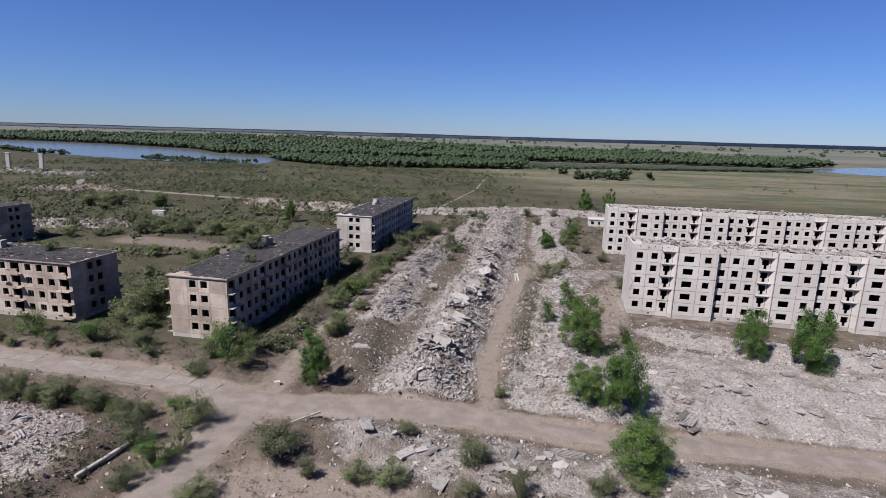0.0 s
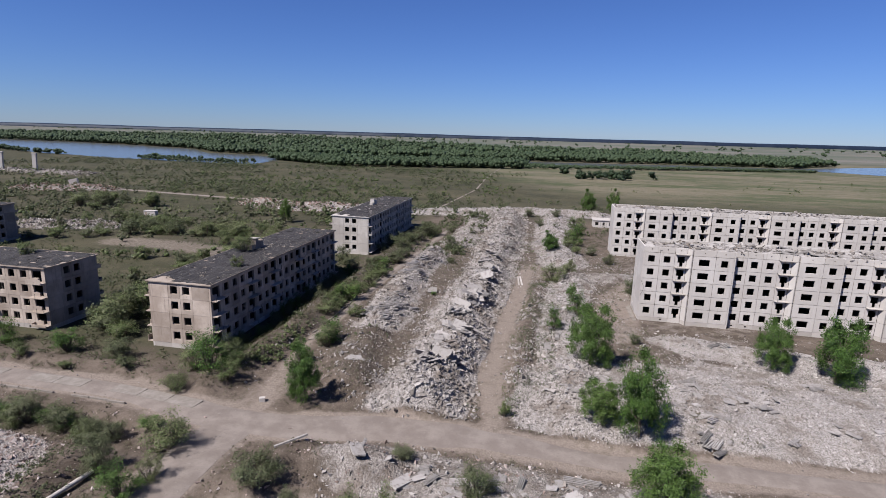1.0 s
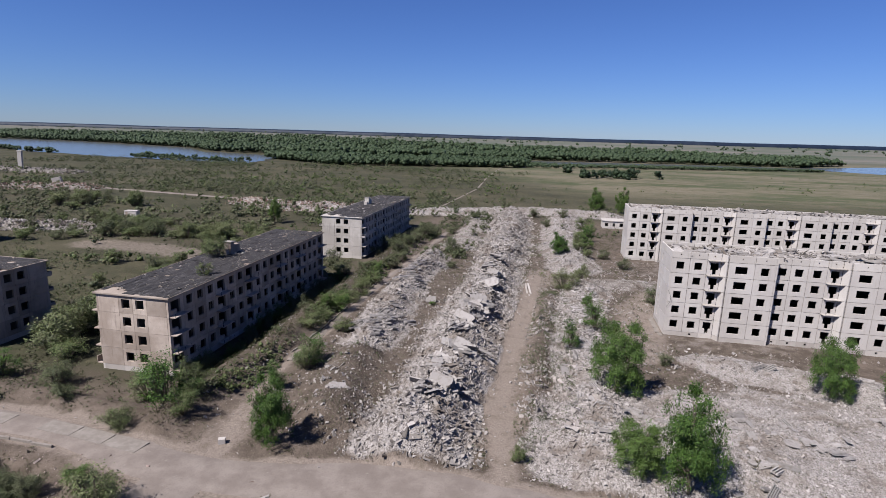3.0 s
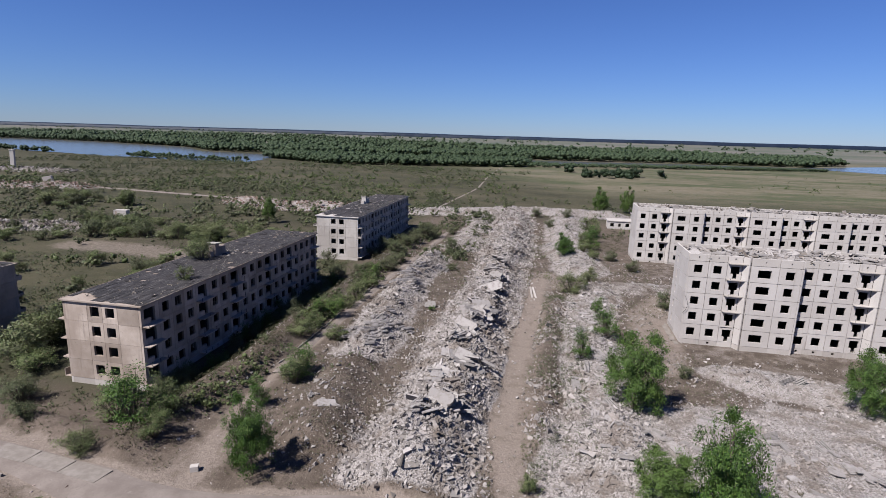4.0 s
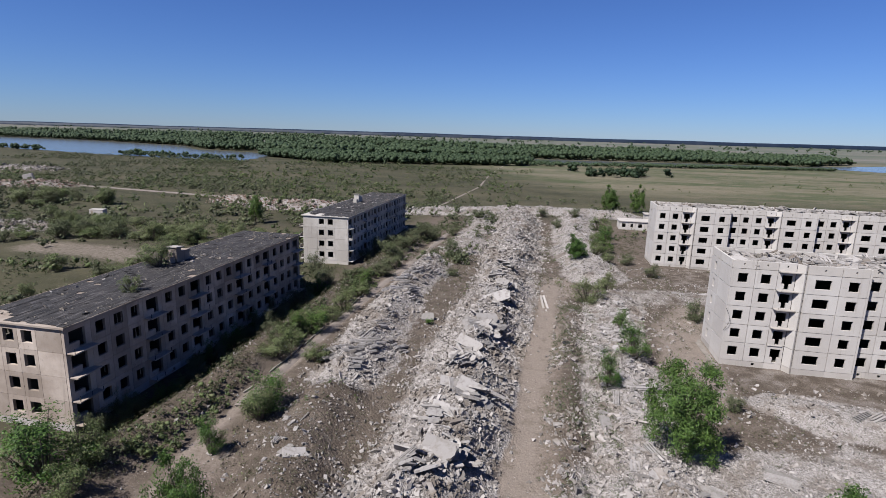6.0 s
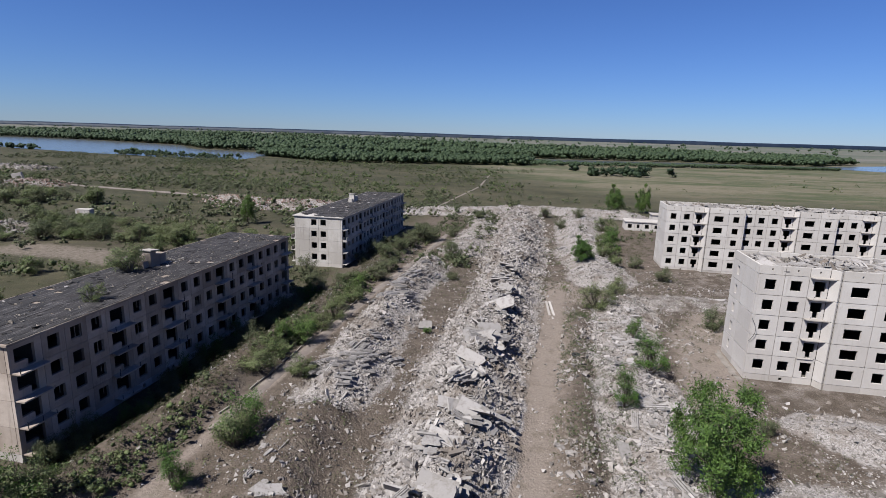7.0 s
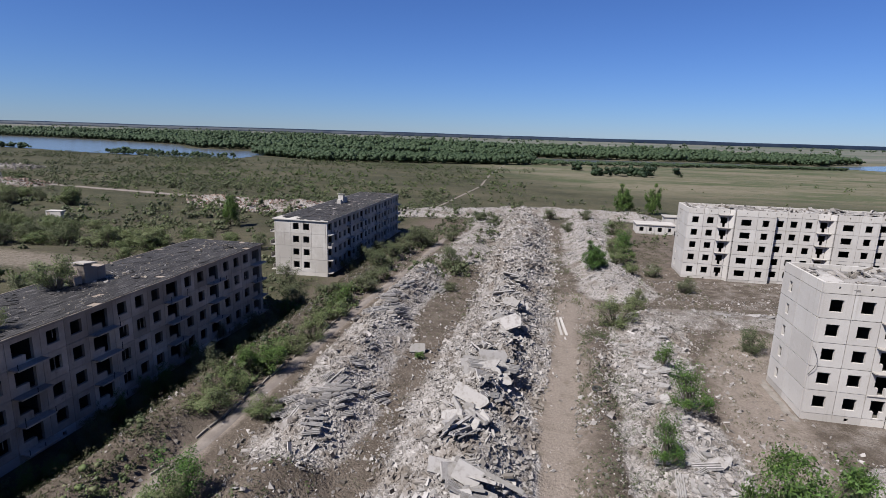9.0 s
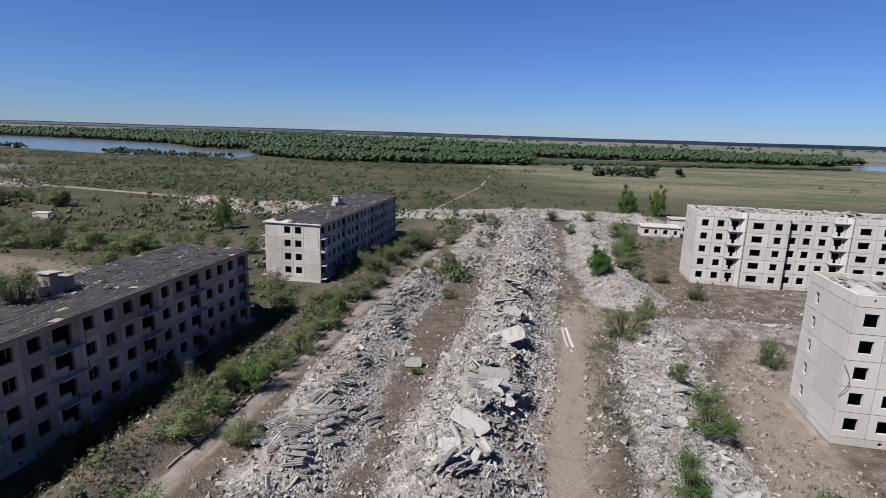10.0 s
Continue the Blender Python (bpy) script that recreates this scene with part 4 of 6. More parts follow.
def grow(kinds, spots, group, label="", sink=0.0, base=None, seed=1):
    rng = random.Random(seed)
    for x, y, h, w in spots:
        src = rng.choice(kinds)
        z = (height(x, y) if base is None else base) - sink
        m = pose(x, y, z, rng.uniform(-4, 4), rng.uniform(-4, 4), rng.uniform(0, 360)) @ Matrix.Diagonal((w * 0.97, w * 0.97, h * 0.97, 1))
        ob = copy_thing(src, m)
        if label:
            ob["label"] = label
        ob["group"] = group


grow(TREE_KINDS, [(-32.6, 72.1, 8.4, 5.2), (8.6, 95.4, 10.3, 8.4), (13.2, 72.4, 10.8, 6.8), (8.4, 74.5, 5.6, 5.8), (13.9, 59.2, 7.2, 7.3), (39.7, 102.0, 9.0, 6.3), (48.4, 99.5, 10.8, 8.4),
                  (2.0, 184.5, 6.7, 6.0), (20.7, 287.4, 11.5, 8.5), (34.8, 296.2, 12.5, 7.0), (-107.3, 213.9, 9.6, 5.8), (78, 97, 8, 6)], "elms among the ruins", seed=4)
grow(BUSH_KINDS, [(-43.9, 58.0, 5.6, 7.2), (-52.9, 71.6, 3.8, 4.6), (-93.0, 79.6, 4.7, 6.3), (-75.5, 59.8, 4.9, 5.0), (-42.6, 48.8, 4.1, 5.3), (-41.6, 52.0, 3.5, 3.1), (-34.6, 44.8, 2.9, 5.4), (-37.9, 94.9, 4.7, 6.2),
                  (-80.0, 79.6, 4.4, 6.0), (-14.7, 51.9, 4.0, 5.0), (-50.8, 77.1, 6.8, 8.6), (-54.8, 79.0, 4.8, 6.0), (-46.5, 75.0, 4.2, 4.6), (-48.5, 79.5, 5.0, 5.5), (13.4, 56.0, 1.8, 4.2), (-18.7, 51.6, 3.6, 4.1), (-4.2, 75.9, 2.7, 2.4)], "shrubs by the road", seed=5)
grow(GREY_KINDS, [(-69.5, 79.2, 3.8, 6.5), (-80.0, 89.6, 5.3, 7.1), (-66.9, 60.1, 4.4, 6.7), (-61.0, 59.8, 4.1, 5.6), (-55.7, 58.6, 3.4, 4.5), (-48.6, 52.3, 4.5, 4.9), (-43.7, 44.8, 3.2, 4.3),
                  (-29.4, 53.1, 5.0, 6.7), (-24.3, 50.9, 3.3, 2.8), (-5.6, 56.9, 4.1, 5.1), (0.0, 53.1, 4.6, 2.8), (9.0, 54.8, 3.1, 4.3), (-5.6, 51.8, 2.1, 3.8), (-15.3, 61.6, 2.0, 3.8)],
     "grey shrubs by the road", seed=6)
grow(BUSH_KINDS, [(3.0, 150.6, 5.6, 7.6), (7.4, 159.2, 6.1, 4.6), (7.7, 120.6, 5.5, 5.8), (6.7, 131.3, 3.4, 2.9), (2.7, 108.3, 5.2, 3.6), (8.1, 195.9, 5.5, 5.8), (10.9, 202.6, 5.7, 6.8), (12.8, 242.3, 5.8, 8.6), (10.5, 186.3, 3.8, 4.7),
                  (12, 215, 6.5, 6), (14, 226, 6, 6), (9, 212, 5, 5), (-25.9, 129.7, 1.2, 1.9)], "shrubs along the cleared lane", seed=7)
grow(GREY_KINDS, [(22.4, 145.1, 4.5, 5.1), (15.5, 187.8, 3.8, 4.7), (-31.1, 182.5, 6.4, 5.8), (-27.6, 163.5, 2.5, 3.8), (-41.6, 205.8, 5.4, 8.4), (-44.3, 201.1, 5.3, 7.7), (20, 176, 4, 4.5), (-36, 214, 4.5, 6), (-20, 262, 5, 6), (-8, 268, 4.5, 6),
                  (5, 262, 4.5, 6), (-2, 240, 4, 5), (-32, 245, 4.5, 6), (18, 108, 2.6, 2.8)], "grey shrubs on the heaps", seed=8)
grow(BUSH_KINDS, [(-42.8, 132.0, 4.2, 5.1), (-43.6, 126.9, 3.6, 5.6), (-43.5, 120.4, 4.2, 6.2), (-38.3, 109.2, 3.4, 4.6), (-44.5, 109.0, 3.8, 6.3), (-45.5, 118.3, 3.4, 3.6), (-43.3, 142.2, 4.2, 5.7), (-37.8, 92.5, 5.2, 4.9), (-39.2, 85.1, 4.4, 3.4),
                  (-44, 137, 3.6, 4.4), (-44.5, 114, 3.2, 4.5), (-45, 149, 3.6, 4.6)], "green shrubs on the bank", seed=9)
grow(GREY_KINDS, [(-43.2, 157.8, 3.8, 6.6), (-43.3, 166.5, 4.7, 7.1), (-51.3, 117.5, 5.0, 5.6), (-52.7, 134.7, 4.4, 7.3), (-52.9, 101.9, 3.7, 3.6), (-51.8, 109.7, 1.9, 2.7), (-59.7, 156.6, 5.5, 5.2), (-52.0, 171.6, 4.3, 4.6), (-50.1, 177.6, 5.2, 6.0), (-45.6, 184.5, 4.1, 5.5),
                  (-46, 174, 4.2, 6), (-45, 192, 4.5, 6), (-48, 150, 3.2, 5), (-53, 148, 4.2, 5), (-50, 186, 4, 5), (-46, 212, 4.2, 6), (-56, 152, 3.5, 4.5)], "grey shrubs on the bank", seed=10)
damp = random.Random(33)
grow(GREY_KINDS + BUSH_KINDS, [(-52.6 + damp.gauss(-0.9, 0.8), 87 + 1.25 * k + damp.gauss(0, 0.6), damp.uniform(2.0, 4.4), damp.uniform(2.2, 3.8)) for k in range(46)], "shrubs in the shaded trench", "low green shrub in the shaded trench", seed=15)
grow(BUSH_KINDS, [(-64.1, 110.4, 4.8, 5.6), (-58.5, 98.2, 2.5, 3.0)], "shrubs rooted on the roof", "young green shrub rooted on the felt roof", base=12.15, seed=11)
grow(BUSH_KINDS, [(-104.0, 95.5, 2.8, 4.0)], "shrubs rooted on the roof", "young green shrub rooted on the felt roof", base=12.15, seed=12)
pit = random.Random(37)
grow(BUSH_KINDS + GREY_KINDS[:1], [(-84 + 2.6 * k + pit.gauss(0, 0.8), 60.5 + pit.gauss(0, 1.2), pit.uniform(2.0, 3.8), pit.uniform(3.0, 5.0)) for k in range(14)], "shrubs in the washed-out pit", "green shrub in the pit beside the concrete road", seed=16)
# shrubs between the four-storey blocks and in the yard behind
yard = random.Random(21)
spots = []
for cx, cy, n, sx, sy, hh in ((-81, 97, 11, 5, 10, 6.2), (-77, 118, 9, 5, 9, 6.4), (-122, 181, 20, 16, 3.0, 6.0), (-206, 229, 12, 12, 7, 7.0), (-100, 176, 7, 6, 5, 4.6), (-96, 140, 7, 8, 6, 4.6), (-152, 182, 12, 12, 6, 5.6), (-170, 165, 9, 14, 6, 4.4), (-128, 128, 8, 12, 8, 4.0), (-86, 190, 6, 9, 10, 4), (-86, 74.5, 6, 12, 1.2, 2.6)):
    spots += [(cx + yard.gauss(0, sx), cy + yard.gauss(0, sy), hh * yard.uniform(0.6, 1.25), hh * yard.uniform(0.9, 1.6)) for _ in range(n)]
spots = [p for p in spots if not (-71 < p[0] < -53 and 83 < p[1] < 144) and not (-150 < p[0] < -89 and 84 < p[1] < 102)]
grow(FAR_KINDS, spots, "shrubs in the old yard", seed=13)
for ob in TREE_KINDS + BUSH_KINDS + GREY_KINDS + FAR_KINDS:
    for o in (*ob.children_recursive, ob):
        bpy.data.objects.remove(o)


def keep_out(x, y):
    """True where no wild growth stands: buildings, ways, deep rubble."""
    bad = (x > -70) & (x < -53.5) & (y > 83) & (y < 143) | (x > -70) & (x < -52) & (y > 163) & (y < 224) | (x > -150) & (x < -89) & (y > 85) & (y < 101) | (x > -228) & (x < -167) & (y > 139) & (y < 155)
    bad |= (x > 18) & (x < 145) & (y > 120) & (y < 137) | (x > 18) & (x < 145) & (y > 186) & (y < 203) | (x > 18) & (x < 40) & (y > 243) & (y < 264)
    return bad | (along(x, y, ROAD) < 3.6) | (along(x, y, BRANCH) < 4.2) | (along(x, y, ALLEY) < 2) | (along(x, y, TRACK) < 1.9) | (along(x, y, [(-133, 160), (-118, 158), (-98, 155)]) < 4.5)


def scatter(seed, n, x0, x1, y0, y1, chance):
    rng = np.random.default_rng(seed)
    x, y = rng.uniform(x0, x1, n), rng.uniform(y0, y1, n)
    ok = (rng.uniform(0, 1, n) < chance(x, y)) & ~keep_out(x, y)
    return x[ok], y[ok], rng


BALL = bmesh.new()
bmesh.ops.create_icosphere(BALL, subdivisions=1, radius=1.0)
BALL.verts.index_update()
BALL_V = np.array([v.co for v in BALL.verts])
BALL_F = np.array([[v.index for v in f.verts] for f in BALL.faces])
BALL.free()


def lumps_of(rng, centre, radius, flat=0.85):
    """Uneven lumps of foliage round the centres given."""
    n, k = len(centre), len(BALL_V)
    v = BALL_V[None] * (1 + rng.uniform(-0.38, 0.3, (n, k, 1))) * (radius[:, None, None] * np.array([1, 1, flat])) + centre[:, None, :]
    return v.reshape(-1, 3), (BALL_F[None] + (np.arange(n) * k)[:, None, None]).reshape(-1, 3)


def clump_field(name, label, category, seed, n, box, chance, mat, hi, leaves, leaf, spread_, core=0):
    """Wild growth far too many to count, as one mesh of small leaves."""
    x, y, rng = scatter(seed, n, *box, chance)
    z = land(x, y)[0]
    h = hi * rng.uniform(0.45, 1.3, len(x)) * (0.6 + 0.8 * fbm(x, y, 30, 9))
    k = 5
    r = h * spread_
    cx = (x[:, None] + rng.normal(0, 1, (len(x), k)) * r[:, None] * 0.55)
    cy = (y[:, None] + rng.normal(0, 1, (len(x), k)) * r[:, None] * 0.55)
    cz = (z[:, None] + h[:, None] * rng.uniform(0.02, 0.85, (len(x), k)) ** 1.3)
    per = leaves // k
    n_ = len(x) * k * per
    c = np.repeat(np.stack([cx, cy, cz], 2).reshape(-1, 3), per, 0)
    s_ = np.repeat(np.repeat(h, k), per)[:, None]
    out = rng.normal(0, 1, (n_, 3))
    p = c + out * s_ * np.array([0.13, 0.13, 0.12])
    heart = np.repeat(np.stack([x, y, z + h * 0.3], 1), k * per, 0)
    a, b = facing(rng, (p - heart) / s_ + out * 0.4, 0.4)
    q = leaf * s_ * rng.uniform(0.6, 1.4, (n_, 1))
    v = np.stack([p - a * q, p + a * q * 0.6 + b * q * 0.6, p + a * q * 0.6 - b * q * 0.6], 1).reshape(-1, 3)
    v[:, 2] = np.maximum(v[:, 2], np.repeat(np.repeat(np.repeat(z, k), per), 3) - 0.1)
    f = np.arange(3 * n_).reshape(-1, 3)
    tone = rng.uniform(0, 1, len(x))
    tones = np.repeat(tone, 3 * k * per)
    if core:
        mid = np.stack([cx, cy, np.maximum(cz, z[:, None] + 0.15 * h[:, None])], 2)[:, :core].reshape(-1, 3)
        v1, f1 = lumps_of(rng, mid, np.repeat(h, core) * rng.uniform(0.12, 0.22, len(mid)))
        v, f = np.concatenate([v, v1]), np.concatenate([f, f1 + len(v)])
        tones = np.concatenate([tones, np.repeat(tone, core * len(BALL_V))])
    me = mesh_of(name, v, f, mat)
    me.attributes.new("tone", "FLOAT", "POINT").data.foreach_set("value", tones.astype(np.float32))
    if core:
        me.shade_smooth()
    return tagged(new(name, me), label, category, kind="stuff")


def patchy(lo, hi, size, seed):
    return lambda x, y: smooth(fbm(x, y, size, seed), lo, hi)


clump_field("scrub", "grey-green wild scrub scattered over old town lots", "scrub", 61, 2700, (-420, -56, 100, 330), patchy(0.36, 0.58, 45, 5), M_OLIVE, 3.0, 100, 0.085, 0.75, 3)
clump_field("scrub", "fresh green bushes thick over the overgrown lots", "scrub", 62, 1500, (-420, -62, 140, 420), patchy(0.44, 0.62, 60, 6), M_BUSH, 3.2, 100, 0.085, 0.75, 3)
clump_field("scrub", "far belt of mixed scrub before the river", "scrub", 63, 2300, (-520, -20, 300, 560), lambda x, y: smooth(fbm(x, y, 70, 7), 0.38, 0.62) * smooth(x + 0.62 * y, -170, -110), M_OLIVE, 3.2, 60, 0.09, 0.8, 3)
clump_field("scrub", "dark green bushes in the far scrub belt", "scrub", 64, 1100, (-520, -20, 280, 560), lambda x, y: smooth(fbm(x, y, 60, 8), 0.48, 0.66) * smooth(x + 0.62 * y, -170, -110), M_BUSH, 3.6, 60, 0.09, 0.8, 3)
clump_field("scrub", "olive bushes thick along the lake shore lots", "scrub", 80, 1500, (-520, -240, 330, 535), lambda x, y: 0.85 * smooth(fbm(x, y, 40, 28), 0.38, 0.56), M_OLIVE, 3.2, 50, 0.09, 0.8, 3)
clump_field("scrub", "sparse low scrub dotted over the meadow", "scrub", 65, 520, (-60, 420, 290, 640), patchy(0.45, 0.75, 60, 9), M_BUSH, 2.0, 40, 0.09, 0.8, 3)
clump_field("scrub", "loose bushes along the end of the heaps", "scrub", 66, 260, (-70, 30, 225, 330), patchy(0.40, 0.65, 25, 10), M_OLIVE, 3.0, 80, 0.08, 0.6, 2)
BANK = MOUNDS[0][0]
clump_field("weeds", "dark green weeds thick in the shaded trench", "weeds", 78, 2600, (-55.6, -50.8, 84, 146), lambda x, y: 0.9 + 0 * x, M_TREE, 1.0, 40, 0.12, 0.8)
clump_field("scrub", "olive brush thick on the earth bank by the trench", "scrub", 75, 1500, (-54, -41, 76, 226), lambda x, y: 0.6 * smooth(x, -48.6, -47) * (1 - smooth(along(x, y, BANK), 2.2, 4.6)) * smooth(fbm(x, y, 9, 22), 0.38, 0.58), M_OLIVE, 1.5, 90, 0.085, 0.8, 2)
clump_field("scrub", "fresh green brush along the footpath", "scrub", 76, 1000, (-47, -40, 82, 226), lambda x, y: 0.8 * smooth(fbm(x, y, 11, 23), 0.42, 0.58), M_BUSH, 1.7, 90, 0.085, 0.7, 2)
clump_field("scrub", "green scrub between the footpath and the far heaps", "scrub", 77, 420, (-44, -24, 168, 262), lambda x, y: 0.8 * smooth(fbm(x, y, 10, 24), 0.42, 0.58), M_OLIVE, 2.2, 90, 0.08, 0.7, 2)
clump_field("dry_brush", "brown dry brush and weeds on the earth bank", "brush", 67, 5500, (-56, -42, 72, 225), lambda x, y: 0.9 * smooth(x, -50.8, -49.2) * (1 - smooth(along(x, y, BANK), 1, 3.8)), M_DRY, 0.8, 44, 0.105, 0.9)
clump_field("dry_brush", "brown dry weeds between the heaps", "brush", 68, 17000, (-42, 24, 74, 250), lambda x, y: 0.8 * (1 - smooth(land(x, y)[1], 0.15, 0.6)) * smooth(fbm(x, y, 12, 14), 0.3, 0.5), M_DRY, 0.5, 24, 0.14, 1.1)
clump_field("dry_brush", "brown weeds on the waste ground by the roads", "brush", 69, 5200, (-105, 30, 40, 86), lambda x, y: 0.7 * (1 - smooth(land(x, y)[1], 0.2, 0.7)) * smooth(fbm(x, y, 10, 15), 0.36, 0.6), M_DRY, 0.55, 40, 0.12, 1.2)
clump_field("dry_brush", "low dry weeds round the panel blocks", "brush", 70, 6500, (10, 100, 96, 250), lambda x, y: 0.6 * smooth(fbm(x, y, 12, 16), 0.42, 0.62), M_DRY, 0.45, 15, 0.22, 0.9)
clump_field("weeds", "low green weeds on the bank and track edges", "weeds", 71, 4200, (-56, 12, 74, 230), lambda x, y: 0.7 * smooth(fbm(x, y, 14, 17), 0.5, 0.66) * (1 - smooth(land(x, y)[1], 0.3, 0.8)), M_BUSH, 0.7, 24, 0.17, 0.8)
clump_field("scrub", "low dark brush on the brown earth bank by the side road", "scrub", 74, 420, (-75, -48, 34, 60), lambda x, y: 0.9 * (1 - smooth(along(x, y, MOUNDS[1][0]), 3, 6)), M_OLIVE, 0.9, 60, 0.12, 0.9)
clump_field("weeds", "rough green and straw weeds in the yards", "weeds", 72, 9000, (-190, -56, 72, 220), lambda x, y: 0.8 * smooth(fbm(x, y, 20, 18), 0.36, 0.6), M_OLIVE, 0.8, 15, 0.2, 0.9)

# ------------------------------------------------------------------ river, woods, horizon
def sheet(name, north, south, z, mat, label, category):
    """A level sheet between two shore lines, with uneven banks."""
    g = Geo()
    n = 60

    def walk_line(line, u):
        d = [0]
        for a, b in zip(line, line[1:]):
            d.append(d[-1] + math.dist(a, b))
        u *= d[-1]
        for k in range(len(line) - 1):
            if u <= d[k + 1] + 1e-6:
                w = (u - d[k]) / (d[k + 1] - d[k])
                return (line[k][0] + (line[k + 1][0] - line[k][0]) * w, line[k][1] + (line[k + 1][1] - line[k][1]) * w)
    for k in range(n + 1):
        a, b = walk_line(north, k / n), walk_line(south, k / n)
        wob = float(vnoise(np.array(k * 0.4), np.array(1.0), 4)) * 10 - 5
        for j in range(5):
            w = j / 4
            g.v.append((a[0] + (b[0] - a[0]) * w, a[1] + (b[1] - a[1]) * w + wob * (1 - 2 * w) * 0.6, z))
    g.f = [(5 * k + j, 5 * k + j + 1, 5 * k + j + 6, 5 * k + j + 5) for k in range(n) for j in range(4)]
    return tagged(part(name, g, mat), label, category, kind="structure")


sheet("water", [(-1700, 1050), (-1136, 964), (-1010, 978), (-871, 945), (-726, 891), (-597, 848), (-500, 740), (-330, 690)], [(-1300, 800), (-803, 680), (-635, 591), (-552, 571), (-496, 552), (-416, 543), (-377, 534), (-312, 544)], 0.2, M_WATER, "calm river backwater reflecting the blue sky", "water")
sheet("water", [(-330, 700), (-73, 818), (26, 842), (195, 882), (360, 903), (411, 950), (579, 1076), (1100, 1500)], [(-312, 640), (-67, 752), (24, 757), (177, 790), (338, 843), (371, 850), (425, 786), (900, 860)], 0.2, M_WATER, "narrow river arm behind the meadow", "water")


def woods(name, label, seed, spots, mat, tall, leaves, leaf, vary=0.25, low=0.34, high=0.74, k=4):
    """Many trees as one mesh: each a few uneven lumps of foliage with leaves standing out of them."""
    x, y, rng = spots
    h = tall * rng.uniform(1 - vary, 1 + 0.8 * vary, len(x)) * (1 - 0.8 * vary + 1.6 * vary * fbm(x, y, 90, 4))
    per = max(1, leaves // k)
    cx = x[:, None] + rng.normal(0, 0.25, (len(x), k)) * h[:, None]
    cy = y[:, None] + rng.normal(0, 0.25, (len(x), k)) * h[:, None]
    cz = h[:, None] * rng.uniform(low, high, (len(x), k))
    mid = np.stack([cx, cy, cz], 2).reshape(-1, 3)
    hh = np.repeat(h, k)
    v1, f1 = lumps_of(rng, mid, hh * rng.uniform(0.17, 0.33, len(mid)), 0.85)
    v1[:, 2] = np.maximum(v1[:, 2], 0.0)
    n_ = len(mid) * per
    c = np.repeat(mid, per, 0)
    s_ = np.repeat(hh, per)[:, None]
    out = rng.normal(0, 1, (n_, 3))
    out /= np.linalg.norm(out, axis=1)[:, None]
    p = c + out * s_ * 0.27
    p[:, 2] = np.maximum(p[:, 2], 0.2)
    a, b = facing(rng, out, 0.7)
    q = leaf * s_ * rng.uniform(0.7, 1.3, (n_, 1))
    v2 = np.stack([p - a * q, p + a * q * 0.6 + b * q * 0.8, p + a * q * 0.6 - b * q * 0.8], 1).reshape(-1, 3)
    me = mesh_of(name, np.concatenate([v1, v2]), np.concatenate([f1, np.arange(3 * n_).reshape(-1, 3) + len(v1)]), mat)
    tone = np.clip(2.2 * fbm(x * 0.4, y, 70, seed) - 0.6 + rng.normal(0, 0.15, len(x)), 0, 1)
    tone = np.concatenate([np.repeat(tone, k * len(BALL_V)), np.repeat(tone, k * per * 3)]).astype(np.float32)
    me.attributes.new("tone", "FLOAT", "POINT").data.foreach_set("value", tone)
    me.shade_smooth()
    return tagged(new(name, me), label, "woods", kind="stuff")


def line_y(x, pts):
    return np.interp(x, [p[0] for p in pts], [p[1] for p in pts])


def between(seed, n, x0, x1, south, north, gaps=0.3):
    rng = np.random.default_rng(seed)
    x = rng.uniform(x0, x1, n)
    lo, hi = line_y(x, south), line_y(x, north)
    y = lo + (hi - lo) * rng.uniform(0, 1, n) ** 1.5
    ok = fbm(x, y, 120, seed) > gaps
    return x[ok], y[ok], rng


NEAR_BANK = [(-340, 640), (-300, 615), (-222, 566), (-43, 640), (164, 735), (345, 800)]
NEAR_BACK = [(-340, 665), (-300, 680), (-222, 700), (-43, 752), (164, 778), (345, 838)]
FAR_BANK = [(-1700, 1060), (-1136, 975), (-871, 955), (-597, 858), (-500, 760), (-340, 740), (-150, 820), (30, 860), (200, 905), (375, 925), (420, 990), (700, 1200)]
FAR_BACK = [(-2600, 1300), (-1700, 1450), (-1434, 2048), (-1069, 2425), (-600, 1900), (-257, 1518), (200, 1476), (451, 1150), (700, 1260)]
woods("woods", "belt of leafy riverside trees on the near bank", 81, between(81, 1100, -340, -30, NEAR_BANK, NEAR_BACK, 0.2), M_WOODS, 9.5, 80, 0.06, k=5)
woods("woods", "low willows along the river arm", 88, between(88, 700, -30, 345, NEAR_BANK, [(x, y - 34) for x, y in NEAR_BACK], 0.2), M_WOODS, 4.4, 24, 0.09)
woods("woods", "broad green flood-plain forest across the river", 82, between(82, 4700, -1700, 480, FAR_BANK, [(x, y + 130) for x, y in FAR_BANK], 0.1), M_WOODS, 11.5, 24, 0.07)
woods("woods", "deep green flood-plain forest reaching to open fields", 83, between(83, 4300, -2600, 480, [(x, y + 90) for x, y in FAR_BANK], FAR_BACK, 0.3), M_WOODS, 14.5, 18, 0.09, k=3)
woods("woods", "dark groups of pines standing on the meadow", 84, (np.array([14., 28, 31, 36, 42, 50, 56, 60, 64, 70, 75, 78, 98, 18, 47, 68]), np.array([594., 526, 532, 524, 530, 528, 545, 541, 538, 560, 571, 552, 548, 590, 540, 534]), np.random.default_rng(3)), M_CONIFER, 8.5, 320, 0.045, 0.3, 0.12, 0.8, 6)
